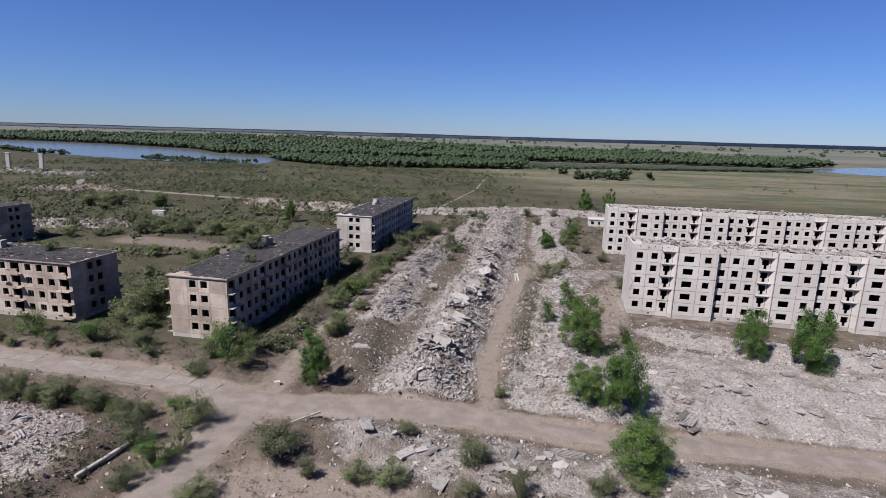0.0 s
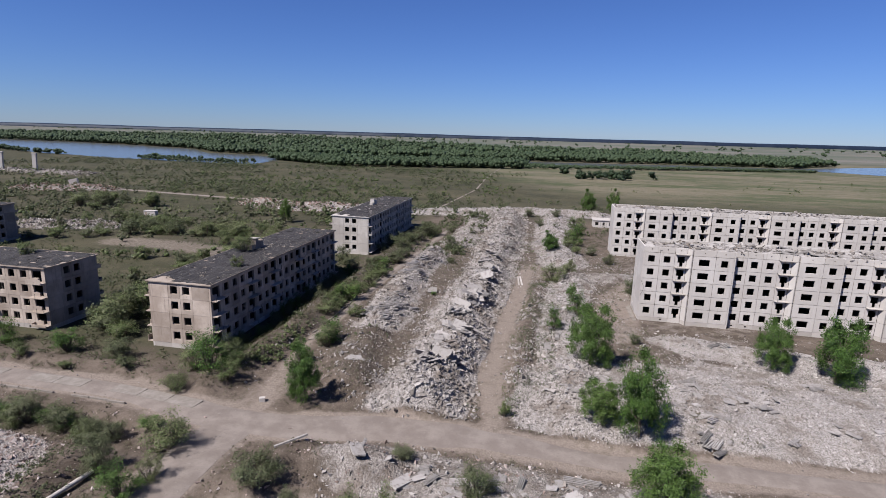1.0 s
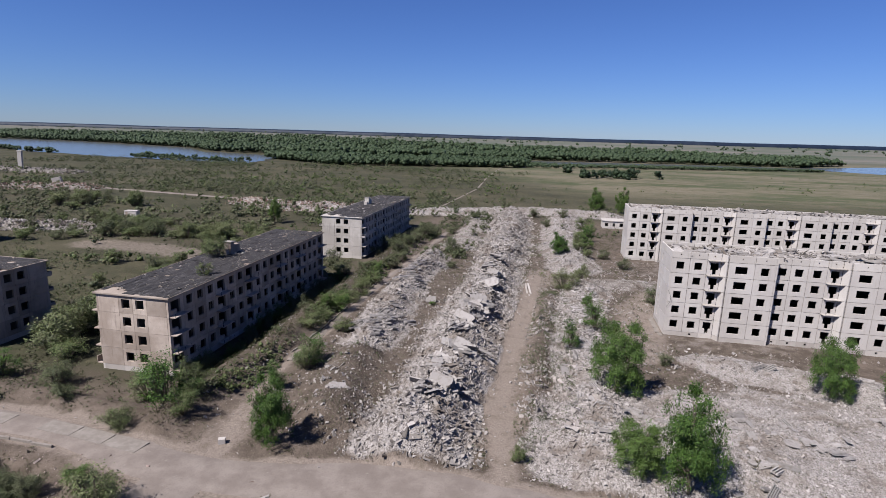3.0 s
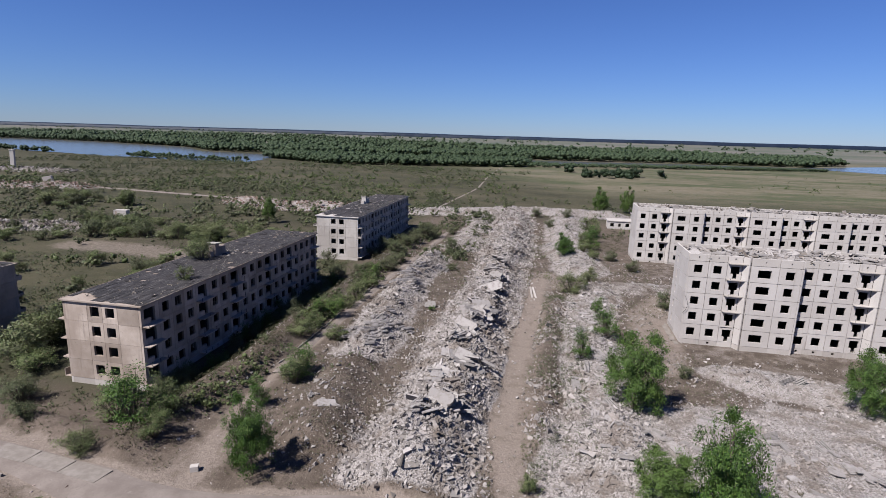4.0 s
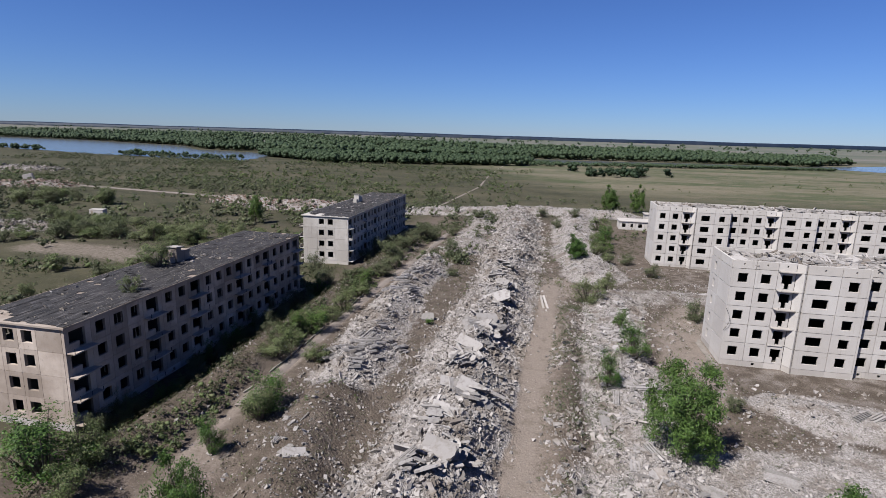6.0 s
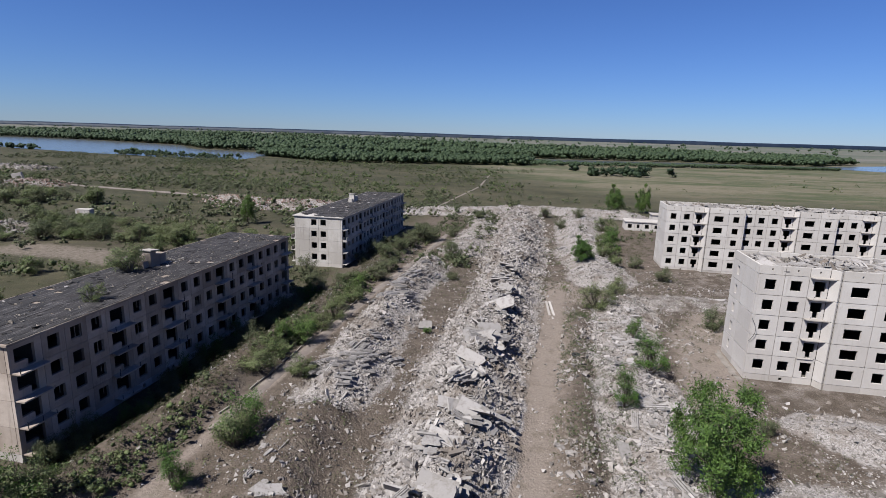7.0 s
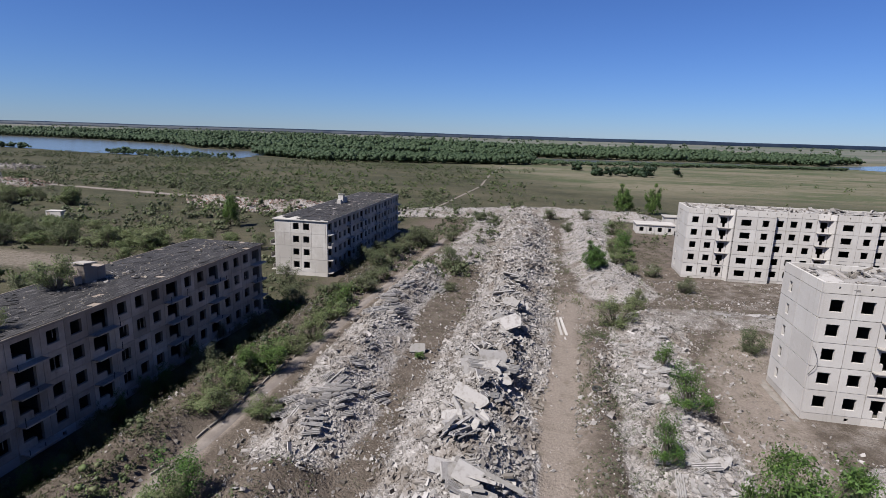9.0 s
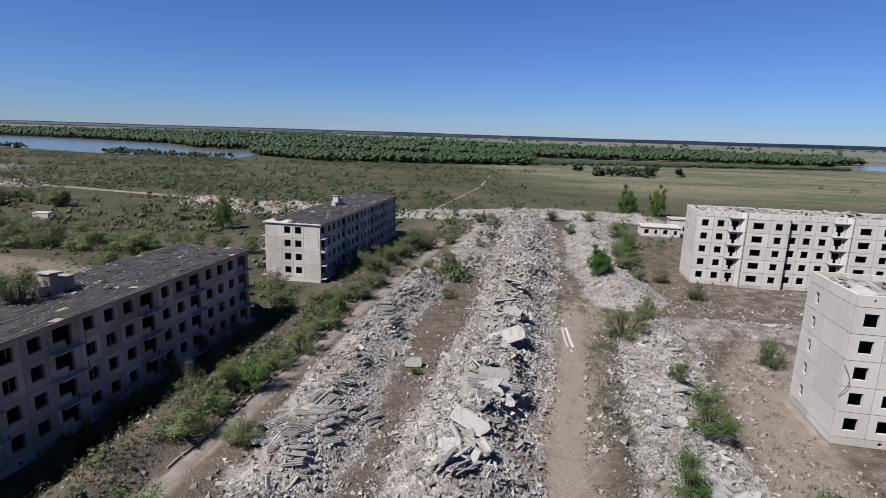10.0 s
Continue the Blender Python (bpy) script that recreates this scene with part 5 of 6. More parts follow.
woods("woods", "dark bushes along the near lake shore", 87, between(87, 260, -760, -310, [(-760, 640), (-640, 583), (-500, 543), (-310, 530)], [(-760, 655), (-640, 596), (-500, 560), (-310, 556)], 0.40), M_CONIFER, 6.5, 40, 0.06)
woods("woods", "scattered far trees over the pale fields", 85, between(85, 700, -3200, 2600, [(-3200, 2900), (-300, 2400), (700, 1700), (2600, 1900)], [(-3200, 3600), (2600, 3600)], 0.54), M_WOODS, 14, 9, 0.1, k=3)
# the pine forest on the horizon: one canopy with an uneven top, its blue is painted haze
rng = np.random.default_rng(86)
px_ = np.arange(-5600, 3600, 14.0)
front = np.interp(px_, [-6000, 4200], [3300, 4700]) + 60 * (fbm(px_, px_ * 0, 400, 2) - 0.5)
canopy = Geo()
for a, b in zip(px_, front):
    high = 20 + 7 * float(fbm(np.array(a), np.array(0.0), 500, 3)) + rng.uniform(-0.5, 0.5)
    canopy.v += [(a, b, -1), (a, b + rng.uniform(0, 6), high * 0.8), (a, b + 25, high), (a, b + 130, high + rng.uniform(0, 2)), (a, b + 260, high + 1.5)]
canopy.f = [(5 * k + j, 5 * k + 5 + j, 5 * k + 6 + j, 5 * k + 1 + j) for k in range(len(px_) - 1) for j in range(4)]
ob = part("woods", canopy, M_HAZY_PINE)
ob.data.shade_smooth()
tagged(ob, "dark pine forest along the horizon, distance haze painted in as blue", "woods", kind="stuff")

for name, line, half in (("field_track", [(-55, 284), (-49, 386), (-53, 470), (-54.5, 556), (-54, 640)], 0.6), ("field_road", [(-330, 300), (-220, 285), (-178, 279), (-141, 275), (-90, 290)], 2.2)):
    ob = way(name, line, half, 0.12, "pale dirt track worn through the grass", 6)
    for v in ob.data.vertices:
        v.co.z += max(0.0, height(v.co.x, v.co.y))

# ------------------------------------------------------------------ single ruins and odd pieces
for x, y in ((-417, 357), (-385, 356)):
    pier = thing("concrete_pier", "tall white concrete pier standing alone in ruins", "pier", pose(x, y, height(x, y), 0, 3, 20))
    part("shaft", Geo().box(-1.3, 1.3, -1, 1, -0.5, 12.5), M_PANEL, pier)
    part("head", Geo().box(-1.6, 1.6, -1.2, 1.2, 12.5, 13.2), M_PANEL, pier)
stub = part("wall_fragment", Geo().prism([(-2.6, -0.4), (2.4, -0.4), (2.8, 0.4), (-2.2, 0.5)], -0.5, 3.6), M_PANEL, at=pose(-279, 284, height(-279, 284) - 0.2, 8, -12, 15))
tagged(stub, "leaning pale wall fragment on reddish debris", "rubble")
cab = thing("container", "small white metal container standing in scrub", "container", pose(-167, 208.7, height(-167, 208.7) - 0.1, 0, 0, 12))
part("body", Geo().box(-2.4, 2.4, -1.3, 1.3, 0, 2.3), M_PANEL, cab)
part("roof", Geo().box(-2.5, 2.5, -1.4, 1.4, 2.3, 2.42), M_PANEL, cab)
part("door", Geo().box(-1.9, -1.0, -1.36, -1.304, 0.1, 2.0), M_OLD, cab)


def lay(name, mesh, label, category, x, y, lift, rx, ry, rz, scale=1.0):
    ob = part(name, mesh, None, at=pose(x, y, height(x, y) + lift, rx, ry, rz) @ Matrix.Scale(scale, 4))
    return tagged(ob, label, category)


pipe = Geo().tube((-3.7, 0, 0), (3.7, 0, 0), 0.26, 0.25, 12)
lay("concrete_pipe", pipe.mesh("pipe", M_PLINTH), "long pale concrete pipe lying in weeds", "pipe", -49, 48, 0.45, 0, 2, 86)
for dx, rz in ((-0.35, 96), (0.35, 98)):
    lay("concrete_plank", Geo().box(-3.4, 3.4, -0.2, 0.2, -0.14, 0.14).mesh("plank", M_PLINTH), "long pale concrete plank beside the lane", "slab", -5.9 + dx, 147.5, 0.25, 0, -5, rz)
lay("leaning_slab", PLATES[3], "large flat grey slab leaning on the heap", "slab", -14.4, 134.4, 0.75, 40, -16, 24, 1.7)
lay("leaning_slab", PLATES[1], "wide cracked grey slab tilted on rubble", "slab", -16.2, 112, 0.6, 44, 10, -28, 1.6)
lay("leaning_slab", PLATES[6], "pale square slab propped upright on dry ground", "slab", -26.5, 131.8, 0.7, 52, 0, 8, 0.9)
lay("loose_slab", PLATES[8], "pale square concrete slab lying on soil", "slab", -29.3, 84.2, 0.15, 16, 8, 30, 0.85)
lay("loose_slab", PLATES[10], "flat pale slab half buried in rubble", "slab", 1.7, 99.1, 0.25, 10, -14, 100, 1.4)
lay("concrete_block", Geo().box(-0.4, 0.42, -0.3, 0.33, -0.1, 0.6).mesh("block", M_PLINTH), "pale concrete block lying beside the road", "block", -38.9, 71.4, 0.0, 0, 0, 25)
for x, y, rz, k in ((-14.2, 57.5, 60, 1.2), (-9.0, 53.2, 80, 1.1), (5.5, 62.0, 5, 1.0), (-20, 59, 120, 1.1)):
    lay("fallen_panel", RIBBED[int(k * 10) % 8] if k < 1.1 else PLATES[int(k * 10) % 16], "pale fallen concrete panel among weeds", "slab", x, y, 0.2, 8, 6, rz, k)
lay("fallen_beam", BEAMS[3], "pale concrete beam leaning out of a soil mound", "beam", -28.5, 59.5, 0.5, 0, -14, 30)
ring = Geo()
for k in range(20):
    for j in range(8):
        a, b = k / 20 * math.tau, j / 8 * math.tau
        ring.v.append(((0.42 + 0.16 * math.cos(b)) * math.cos(a), (0.42 + 0.16 * math.cos(b)) * math.sin(a), 0.16 + 0.14 * math.sin(b)))
ring.f = [(8 * k + j, 8 * ((k + 1) % 20) + j, 8 * ((k + 1) % 20) + (j + 1) % 8, 8 * k + (j + 1) % 8) for k in range(20) for j in range(8)]
lay("tyre", ring.mesh("tyre", M_TYRE), "dusty old tyre lying flat on dry soil", "tyre", -2.2, 123.5, 0.0, 6, 0, 0, 1.1)
# kerb along the south side of the concrete road
kerb_rng = random.Random(8)
kerb = thing("kerb", "broken pale concrete kerb along the road", "kerb", pose(0, 0, 0), kind="structure")
for k in range(13):
    x = -92 + k * 3.05
    if kerb_rng.random() < 0.85:
        part("kerb_stone", Geo().box(-1.45, 1.45, -0.12, 0.12, -0.1, 0.2), M_PLATE, kerb, at=pose(x, float(np.interp(x, [-92, -60, -52], [66.6, 66.3, 65.4])), 0.05, kerb_rng.uniform(-2, 2), kerb_rng.uniform(-1, 1), -0.8 + kerb_rng.uniform(-0.8, 0.8)))
alley_kerb = thing("kerb", "broken pale kerb stones along the footpath", "kerb", pose(0, 0, 0), kind="structure")
for k in range(30):
    y = 99 + k * 2.1
    if kerb_rng.random() < 0.6:
        part("kerb_stone", Geo().box(-0.1, 0.1, -0.95, 0.95, -0.1, 0.14), M_PLATE, alley_kerb, at=pose(float(np.interp(y, [80, 95, 120, 150], [-42.2, -43.2, -42.8, -42.7])) + kerb_rng.gauss(0, 0.08), y, 0.02, kerb_rng.gauss(0, 3), kerb_rng.gauss(0, 8), kerb_rng.gauss(0, 5)))
# concrete plates of the old carriageway
for k in range(9):
    x = -89.5 + k * 5.0
    y0, y1 = (float(np.interp(v, [-92, -60, -46], [70.6, 70.1, 68.4])) for v in (x - 2.4, x + 2.4))
    if k not in (2, 5):
        part("road_plate", Geo().box(-2.44, 2.44, -1.1, 1.1, -0.06, 0.012), M_PLATE, main_road, at=pose(x, (y0 + y1) / 2 - 0.3, 0.105, 0, 0, math.degrees(math.atan2(y1 - y0, 4.8))))

# ------------------------------------------------------------------ rubble heaps
def crumbs(seed, n, box, chance, lo, hi, level_z=None, long=False):
    """Countless small broken pieces as one mesh."""
    rng = np.random.default_rng(seed)
    x, y = rng.uniform(box[0], box[1], n), rng.uniform(box[2], box[3], n)
    ok = rng.uniform(0, 1, n) < chance(x, y)
    x, y = x[ok], y[ok]
    n = len(x)
    z = land(x, y)[0] if level_z is None else np.full(n, level_z)
    size = np.minimum(lo * (1 - rng.uniform(0, 1, n)) ** -0.55, hi)
    stretch = size[:, None] * rng.uniform([0.7, 0.45, 0.3], [1.7, 1.1, 0.8], (n, 3))
    if long:
        stretch = size[:, None] * rng.uniform([1.3, 0.3, 0.14], [3.0, 1.1, 0.4], (n, 3))
    q = rng.normal(0, 1, (n, 4)) * (np.array([1, 0.24, 0.24, 1]) if long else np.array([1, 0.6, 0.6, 1]))
    q /= np.linalg.norm(q, axis=1)[:, None]
    w, a, b, c = q.T
    r = np.stack([1 - 2 * (b * b + c * c), 2 * (a * b - c * w), 2 * (a * c + b * w), 2 * (a * b + c * w), 1 - 2 * (a * a + c * c), 2 * (b * c - a * w), 2 * (a * c - b * w), 2 * (b * c + a * w), 1 - 2 * (a * a + b * b)], 1).reshape(n, 3, 3)
    place = np.stack([x, y, z + size * rng.uniform(0.0, 0.5, n)], 1)
    prism = np.array([(-1, -0.8, -1), (1, -0.6, -1), (-0.1, 1, -1), (-1, -0.8, 1), (1, -0.6, 1), (-0.1, 1, 1)], float)
    plank = np.array([(-1, -0.9, -1), (0.9, -1, -1), (1.1, 0.9, -1), (-0.9, 1, -1), (-1, -0.9, 1), (0.9, -1, 1), (1.1, 0.9, 1), (-0.9, 1, 1)], float)
    box_rule = ((3, 2, 1, 0), (4, 5, 6, 7), (0, 1, 5, 4), (1, 2, 6, 5), (2, 3, 7, 6), (3, 0, 4, 7))
    shard_ = np.array([(-1, -0.9, -0.8), (1.1, -0.7, -0.8), (-0.1, 1.2, -0.8), (0.1, 0.0, 1.6)], float)
    verts, faces, first = [], [], 0
    if long:
        kinds = ((plank, size > 0, box_rule),)
    else:
        kinds = ((prism, size >= lo * 1.6, ((2, 1, 0), (3, 4, 5), (0, 1, 4, 3), (1, 2, 5, 4), (2, 0, 3, 5))), (shard_, size < lo * 1.6, ((2, 1, 0), (0, 1, 3), (1, 2, 3), (2, 0, 3))))
    for shape, pick, rule in kinds:
        m, k = int(pick.sum()), len(shape)
        v = shape[None] * (1 + rng.uniform(-0.4, 0.4, (m, k, 3)) * (0.4 if long else 1.0)) * stretch[pick][:, None, :]
        v = np.einsum("nij,nkj->nki", r[pick], v) + place[pick][:, None, :]
        verts.append(v.reshape(-1, 3))
        base = first + np.arange(m) * k
        for face in rule:
            faces += np.stack([base + i for i in face], 1).tolist()
        first += m * k
    return np.concatenate(verts), faces


def share_of(key):
    line, wide, high, share = HEAPS[key]

    def chance(x, y):
        d = along(x, y, line) + (fbm(x, y, 7, 11) - 0.5) * 0.55 * wide
        ok = 1 - smooth(d, wide * 0.7, wide * 1.3)
        away = smooth(np.minimum(along(x, y, TRACK) - 0.9, np.minimum(along(x, y, ROAD) - np.where(x > -5, 1.7, 2.4), along(x, y, ALLEY) - 1.2)), 0, 1)
        return ok * away * (0.25 + 0.75 * share) * np.where(keep_out(x, y), 0.03, 1)
    return chance


def heap(key, small, n_slabs, label, mode, steep, lo=0.04, hi=0.22, seed=0, mat=None, big=1.0, slivers=0):
    """One heap: the crushed mass and the broken slabs that lie on it."""
    line, wide, high, share = HEAPS[key]
    px, py = [p[0] for p in line], [p[1] for p in line]
    box = (min(px) - wide * 1.3, max(px) + wide * 1.3, min(py) - wide * 1.3, max(py) + wide * 1.3)
    mound = thing("rubble_heap", label, "rubble", pose(px[0], py[0], 0), group="heaps of broken concrete")
    inv = Matrix.Translation((-px[0], -py[0], 0))
    chance = share_of(key)
    v, f = crumbs(seed + 100, small, box, chance, lo, hi)
    bits = part("crushed_rubble", mesh_of("crushed_rubble", v, f, mat or M_BITS), None, mound, at=inv)
    bits["kind"] = "stuff"
    if slivers:
        v, f = crumbs(seed + 150, slivers, box, lambda x, y: chance(x, y) * (1 - 0.8 * smooth(along(x, y, line), wide * 0.3, wide * 0.75)), 0.13, 0.32, None, True)
        bits = part("plank_debris", mesh_of("plank_debris", v, f, M_BITS), None, mound, at=inv)
        bits["kind"] = "stuff"
    rng = random.Random(seed + 7)
    many = np.random.default_rng(seed + 50)
    k = many.integers(0, len(line) - 1, 4000)
    u = many.uniform(0, 1, 4000)
    pts = np.array(line, float)
    try_x = pts[k, 0] + (pts[k + 1, 0] - pts[k, 0]) * u + many.normal(0, wide * 0.36, 4000)
    try_y = pts[k, 1] + (pts[k + 1, 1] - pts[k, 1]) * u + many.normal(0, wide * 0.2, 4000)
    fit_ = chance(try_x, try_y) > 0.25
    made = 0
    for cx, cy in zip(try_x[fit_].tolist(), try_y[fit_].tolist()):
        if made >= n_slabs:
            break
        yaw = rng.uniform(0, 180)
        if mode == "planks":
            yaw = rng.choice((28, 50, 75)) + rng.gauss(0, 14)
        lean = rng.uniform(-steep, steep)
        count = rng.randint(3, 7) if mode != "loose" else rng.randint(1, 4)
        off = pose(0, 0, 0, 0, 0, yaw)
        for j in range(count):
            if mode == "planks":
                mesh = rng.choice(RIBBED + RIBBED + BEAMS[1:])
                d = off @ Vector((rng.gauss(0, 0.3), (j - count / 2) * 0.62 + rng.gauss(0, 0.08), 0))
                tilt = (rng.gauss(0, 4), rng.gauss(lean * 0.6, 4))
            elif mode == "tumbled":
                mesh = rng.choice(PLATES + RIBBED + BEAMS + BEAMS)
                d = off @ Vector((rng.gauss(0, 0.6), (j - count / 2) * 0.6 + rng.gauss(0, 0.3), 0))
                tilt = (rng.gauss(lean * 0.6, 15), rng.gauss(0, 16))
            else:
                mesh = rng.choice(PLATES + RIBBED + BEAMS)
                d = off @ Vector((rng.gauss(0, 1.0), rng.gauss(0, 1.0), 0))
                tilt = (rng.gauss(0, 9), rng.gauss(0, 9))
            x, y = cx + d.x, cy + d.y
            ways = sample(gap_, x, y)
            if ways < 0.6 or made >= n_slabs:
                continue
            z = height(x, y) + rng.uniform(-0.02, 0.16) + abs(math.sin(radians(tilt[0]))) * 0.25 + (0.13 * (j % 3) if mode == "planks" else 0)
            q = {"planks": rng.uniform(0.45, 0.85), "tumbled": rng.uniform(0.22, 0.62), "loose": rng.choice((0.3, 0.4, 0.5, 0.6, 0.8))}[mode] * big
            part("broken_slab" if mesh in PLATES else "broken_plank", mesh, None, mound, at=inv @ pose(x, y, z, tilt[0], tilt[1], yaw + rng.gauss(0, 4 if mode == "planks" else 16)) @ Matrix.Scale(q, 4))
            made += 1
    return mound


def jumble(owner, cx, cy, r, n, seed, big):
    """A knot of slabs that fell like cards: on edge, leaning one on the next, half sunk in the gravel."""
    rng = random.Random(seed)
    inv = owner.matrix_basis.inverted()
    lean = rng.uniform(38, 70) * rng.choice((-1, 1, 1))
    yaw = rng.uniform(-60, 60)
    turn = pose(0, 0, 0, 0, 0, yaw)
    for k in range(n):
        loose = k % 2 == 1
        d = turn @ Vector((rng.gauss(0, 0.35) * r, ((k + 0.5) / n - 0.5) * 1.7 * r + rng.gauss(0, 0.1) * r, 0))
        x, y = cx + d.x, cy + d.y
        up = max(0.0, 1 - d.length / (1.2 * r))
        mesh = rng.choice(RIBBED + BEAMS + PLATES[16:]) if loose else rng.choice(PLATES[:16] + BEAMS)
        tilt = rng.gauss(lean, 12) if not loose else rng.gauss(0, 30)
        part("broken_slab", mesh, None, owner, at=inv @ pose(x, y, height(x, y) + 0.35 + 0.9 * up * rng.random(), tilt, rng.gauss(0, 14), yaw + rng.gauss(0, 14)) @ Matrix.Scale(rng.choice((0.4, 0.5, 0.6, 0.7, 1.0)) * big, 4))


ridge = heap("main", 66000, 85, "long ridge of tumbled grey concrete slabs and crushed rubble", "tumbled", 50, 0.045, 0.26, seed=1, slivers=3000)
for k, (jx, jy, jr, n_, big) in enumerate(((-17.2, 82, 2.0, 9, 0.8), (-14.6, 86, 2.4, 12, 1.0), (-17.0, 92, 2.0, 9, 0.8), (-14.3, 98.5, 2.6, 15, 1.2), (-16.6, 104, 1.8, 8, 0.8), (-15.8, 108.4, 2.4, 14, 1.15), (-14.6, 114, 1.8, 8, 0.9), (-15.4, 120.3, 2.6, 15, 1.2), (-16.6, 126, 1.8, 8, 0.8), (-13.2, 130, 1.8, 8, 0.9), (-14.2, 138.3, 2.4, 12, 1.1), (-13.6, 145, 2.0, 10, 0.9), (-15.4, 152, 2.2, 10, 0.9), (-14.6, 160, 2.2, 10, 0.9))):
    jumble(ridge, jx, jy, jr, int(n_ * 1.7), 200 + k, big * 1.3)
heap("north", 17000, 290, "high ridge of jumbled concrete slabs, far part", "tumbled", 40, 0.11, 0.4, seed=2, big=1.5, slivers=6500)
heap("west", 27000, 165, "low ridge of stacked ribbed floor planks and rubble", "planks", 18, seed=3, slivers=900)
heap("soil", 6000, 14, "brown soil heaps with scattered stones and weeds", "loose", 10, seed=4)
heap("east", 32000, 200, "low pale rubble ridge along the cleared lane", "loose", 14, seed=5, slivers=900)
heap("east_far", 7000, 110, "flat pale rubble spread beyond the lane", "loose", 14, 0.14, seed=6)
heap("end", 4500, 90, "pale rubble spread across the far end", "loose", 14, 0.16, seed=7)
heap("west_far", 2500, 60, "weedy low rubble behind the footpath", "loose", 12, 0.15, seed=8)
field = heap("field", 80000, 200, "wide field of crushed pale rubble and planks", "loose", 12, 0.035, 0.17, seed=9, mat=M_FINE)
# stacks of ribbed floor planks lying about the field
stack = random.Random(41)
for sx, sy, yaw, n_, q in ((22.1, 73.2, 50, 4, 1.0), (42.8, 94.4, 15, 3, 0.9), (61.5, 106.6, 70, 4, 1.1), (29.3, 84.6, 100, 3, 0.8), (32.2, 83.4, 20, 3, 0.8), (17.7, 92.7, -20, 4, 0.9), (22.9, 90.5, 10, 3, 0.9), (57.0, 108.2, -35, 3, 0.9), (32.8, 75.8, 40, 2, 0.7), (10.6, 88.5, -40, 3, 0.8)):
    turn = pose(0, 0, 0, 0, 0, yaw)
    for k in range(n_):
        d = turn @ Vector((stack.gauss(0, 0.25), (k - n_ / 2) * 0.75 * q, 0))
        x, y = sx + d.x, sy + d.y
        part("broken_plank", stack.choice(RIBBED), None, field, at=field.matrix_basis.inverted() @ pose(x, y, height(x, y) + 0.2 + 0.12 * (k % 2), stack.gauss(0, 5), stack.gauss(0, 6), yaw + stack.gauss(0, 5)) @ Matrix.Scale(0.8 * q, 4))
clump_field("dry_brush", "brown dead weeds in patches over the rubble field", "brush", 79, 2600, (11, 96, 71, 106), lambda x, y: 0.7 * smooth(fbm(x * 0.5, y, 6, 27), 0.52, 0.66), M_DRY, 0.6, 30, 0.13, 1.1)
heap("by_block", 4500, 40, "low pale rubble heap before the panel block", "loose", 12, seed=10)
heap("by_block_2", 4500, 60, "pale slab heap before the panel block", "loose", 14, seed=11)
heap("front", 12000, 120, "scattered rubble and slabs south of the road", "loose", 12, seed=12)
heap("southwest", 20000, 60, "pinkish-grey rubble field beside the concrete road", "loose", 10, seed=13, mat=M_MIXED)
heap("distant_a", 4200, 24, "reddish debris heap in the far scrub", "loose", 14, 0.16, 0.6, seed=14, mat=M_BRICKS)
heap("distant_b", 4000, 20, "reddish brick debris spread in the far scrub", "loose", 14, 0.18, 0.6, seed=15, mat=M_BRICKS)
heap("distant_c", 4000, 20, "white and grey ruins spread near the water", "loose", 14, 0.2, 0.7, seed=16)
heap("distant_d", 4000, 30, "grey slab debris behind the derelict block", "loose", 16, 0.16, 0.5, seed=17)
heap("distant_e", 1500, 16, "thin rubble strewn on trodden soil", "loose", 8, seed=18)

v, f = crumbs(300, 9000, (-100, 60, 44, 165), lambda x, y: 0.5 * (1 - smooth(np.abs(np.minimum(np.minimum(along(x, y, TRACK), along(x, y, ALLEY) - 0.8), np.minimum(along(x, y, ROAD) - 1.8, along(x, y, BRANCH) - 2.4)) - 1.0), 0.4, 1.8)), 0.035, 0.15)
tagged(new("loose_stones", mesh_of("loose_stones", v, f, M_BITS)), "small pale stones strewn along the tracks", "stones", kind="stuff")
v, f = crumbs(301, 70000, (-50, 24, 74, 200), lambda x, y: np.where(keep_out(x, y), 0.08, 0.28 + 0.45 * smooth(fbm(x, y, 9, 77), 0.4, 0.65)), 0.04, 0.24)
tagged(new("loose_stones", mesh_of("loose_stones", v, f, M_BITS)), "scattered concrete crumbs on dry soil", "stones", kind="stuff")

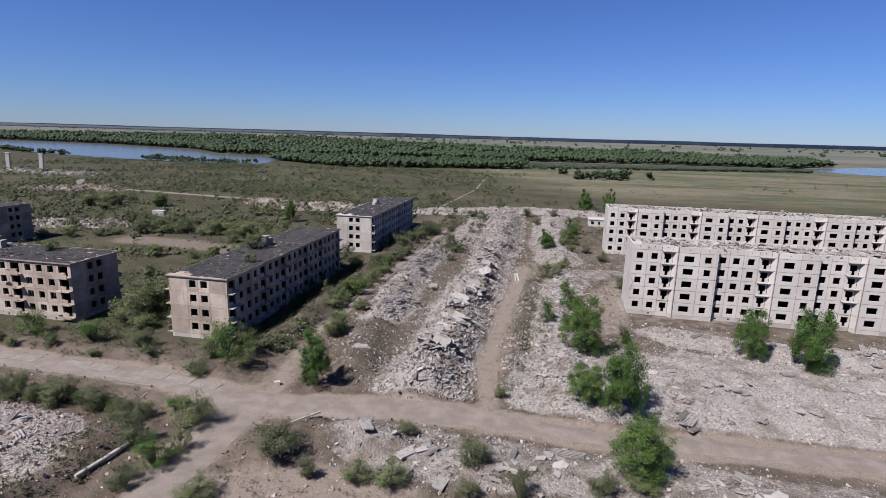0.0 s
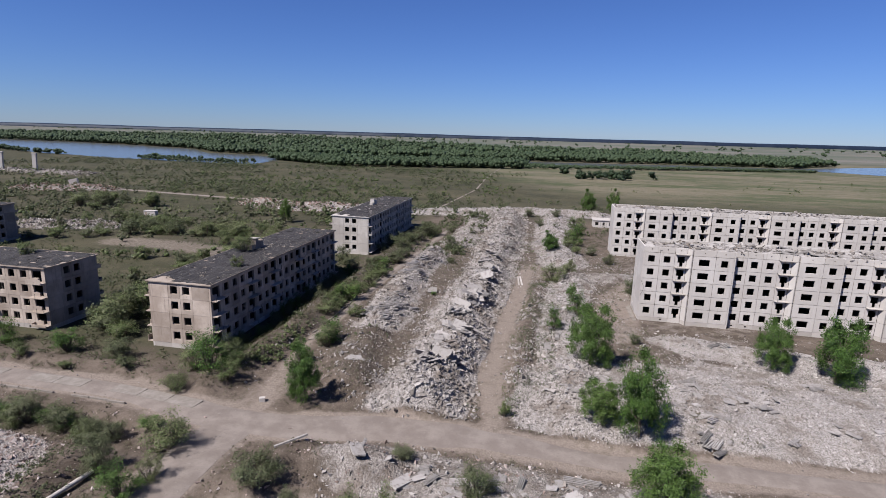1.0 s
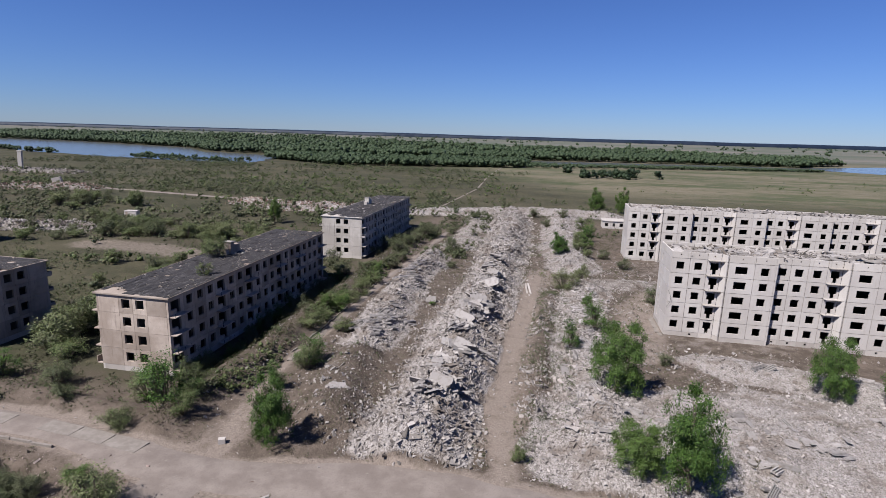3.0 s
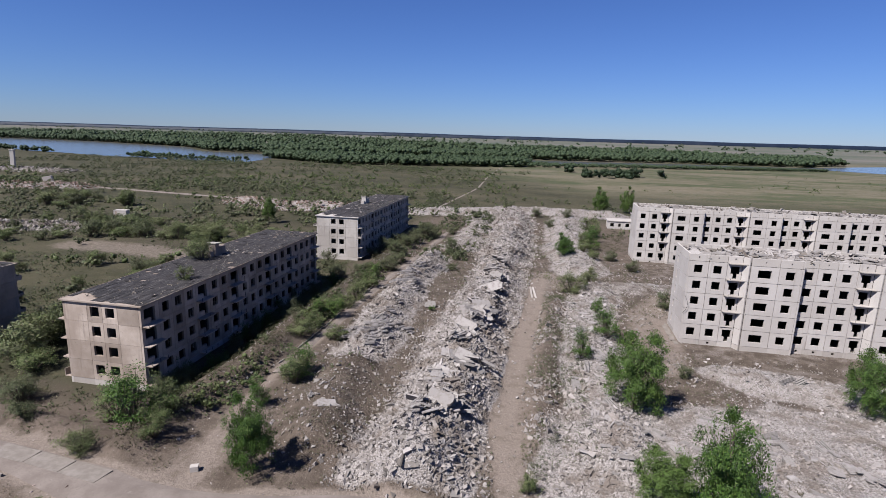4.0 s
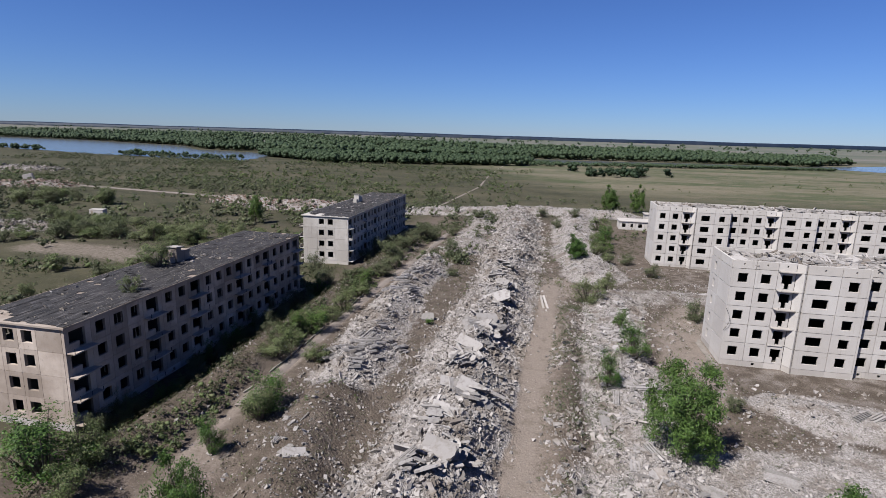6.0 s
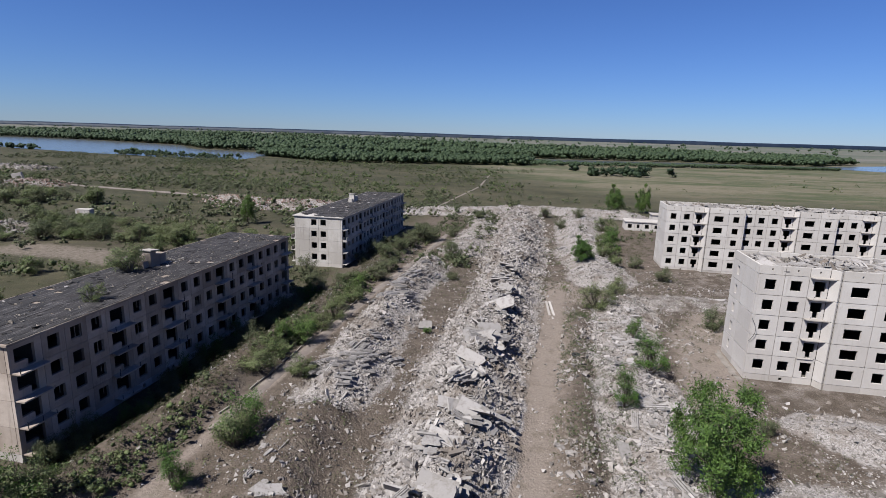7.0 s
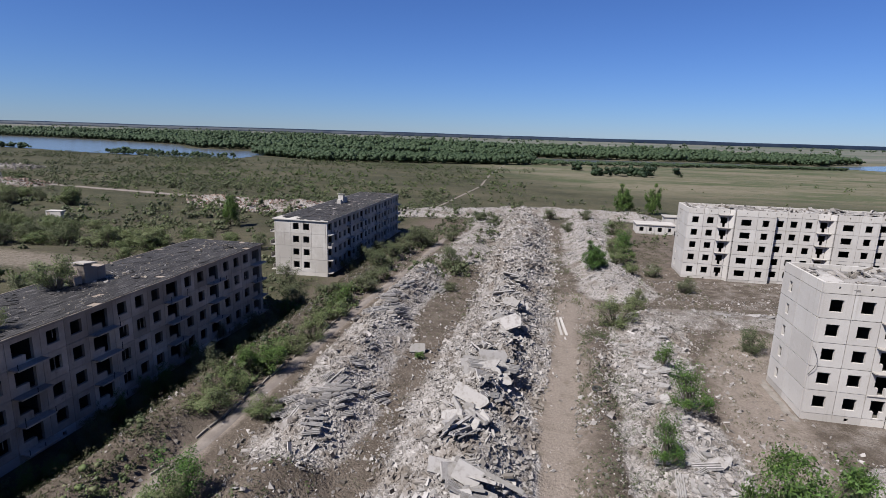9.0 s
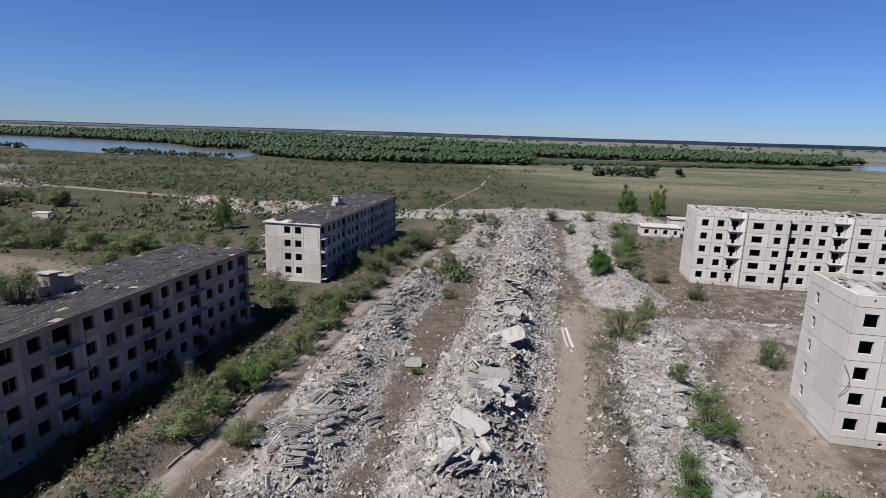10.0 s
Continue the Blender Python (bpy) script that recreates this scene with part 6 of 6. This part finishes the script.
v, f = crumbs(304, 26000, (10, 84, 98, 190), lambda x, y: np.where(keep_out(x, y), 0.02, 0.08 + 0.6 * smooth(fbm(x, y, 10, 79), 0.42, 0.66)), 0.05, 0.26)
tagged(new("loose_stones", mesh_of("loose_stones", v, f, M_BITS)), "pale crumbs strewn over the yards of the panel blocks", "stones", kind="stuff")
v, f = crumbs(303, 16000, (-100, 30, 36, 66), lambda x, y: np.where(keep_out(x, y), 0.05, 0.4), 0.04, 0.22)
tagged(new("loose_stones", mesh_of("loose_stones", v, f, M_MIXED)), "reddish and grey stones on brown soil", "stones", kind="stuff")
v, f = crumbs(302, 7000, (-6, 3, 76, 150), lambda x, y: 0.9 * smooth(along(x, y, TRACK), 1.2, 2.4) * smooth(fbm(x, y, 4, 19), 0.4, 0.6), 0.05, 0.35)
tagged(new("loose_stones", mesh_of("loose_stones", v, f, M_BITS)), "broken stones on the weedy edge of the track", "stones", kind="stuff")
clump_field("dry_brush", "tan and olive weeds on the low mound beside the track", "brush", 73, 2600, (-6, 3, 78, 148), lambda x, y: 0.8 * smooth(fbm(x, y, 7, 21), 0.45, 0.62), M_OLIVE, 0.55, 36, 0.12, 1.0)

# torn slabs and battens heaped on the roofs of the five-storey blocks
for k, (house, x0_, x1_, y0_, y1_) in enumerate(((block_c, 21.6, 80.6, 125.6, 134.2), (block_d, 22.8, 119.0, 190.8, 199.5))):
    for name, n_, lo, hi, planks in (("batten_debris", 20 * (x1_ - x0_), 0.13, 0.4, True), ("crushed_rubble", 30 * (x1_ - x0_), 0.06, 0.22, False)):
        v, f = crumbs(500 + 2 * k + planks, int(n_), (x0_, x1_, y0_, y1_), lambda x, y: 0.12 + 0.85 * smooth(fbm(x, y, 4, 61), 0.4, 0.6), lo, hi, 0.55 + 5 * 2.88 + 0.72, planks)
        if planks:
            v[:, 2] += 0.45 * fbm(v[:, 0], v[:, 1], 3, 62) - 0.1
        bits = part(name, mesh_of(name, v, f, M_BITS), None, house)
        bits["kind"] = "stuff"

# debris swept together on the felt roofs
for k, (house, long_, wide, top, vx, vy) in enumerate(roofs):
    v, f = crumbs(400 + k, 3000 if k < 2 else 1200, (0.2, long_ - 0.2, 0.2, wide - 0.2), lambda x, y: 0.12 + 0.8 * np.exp(-(((x - vx - 2) / 5) ** 2 + ((y - vy + 1.2) / 2.2) ** 2)) + 0.5 * smooth(fbm(x, y, 5, 60), 0.55, 0.7), 0.03, 0.16, top)
    bits = part("roof_debris", mesh_of("roof_debris", v, f, M_WOOD), None, house)
    bits["kind"] = "stuff"
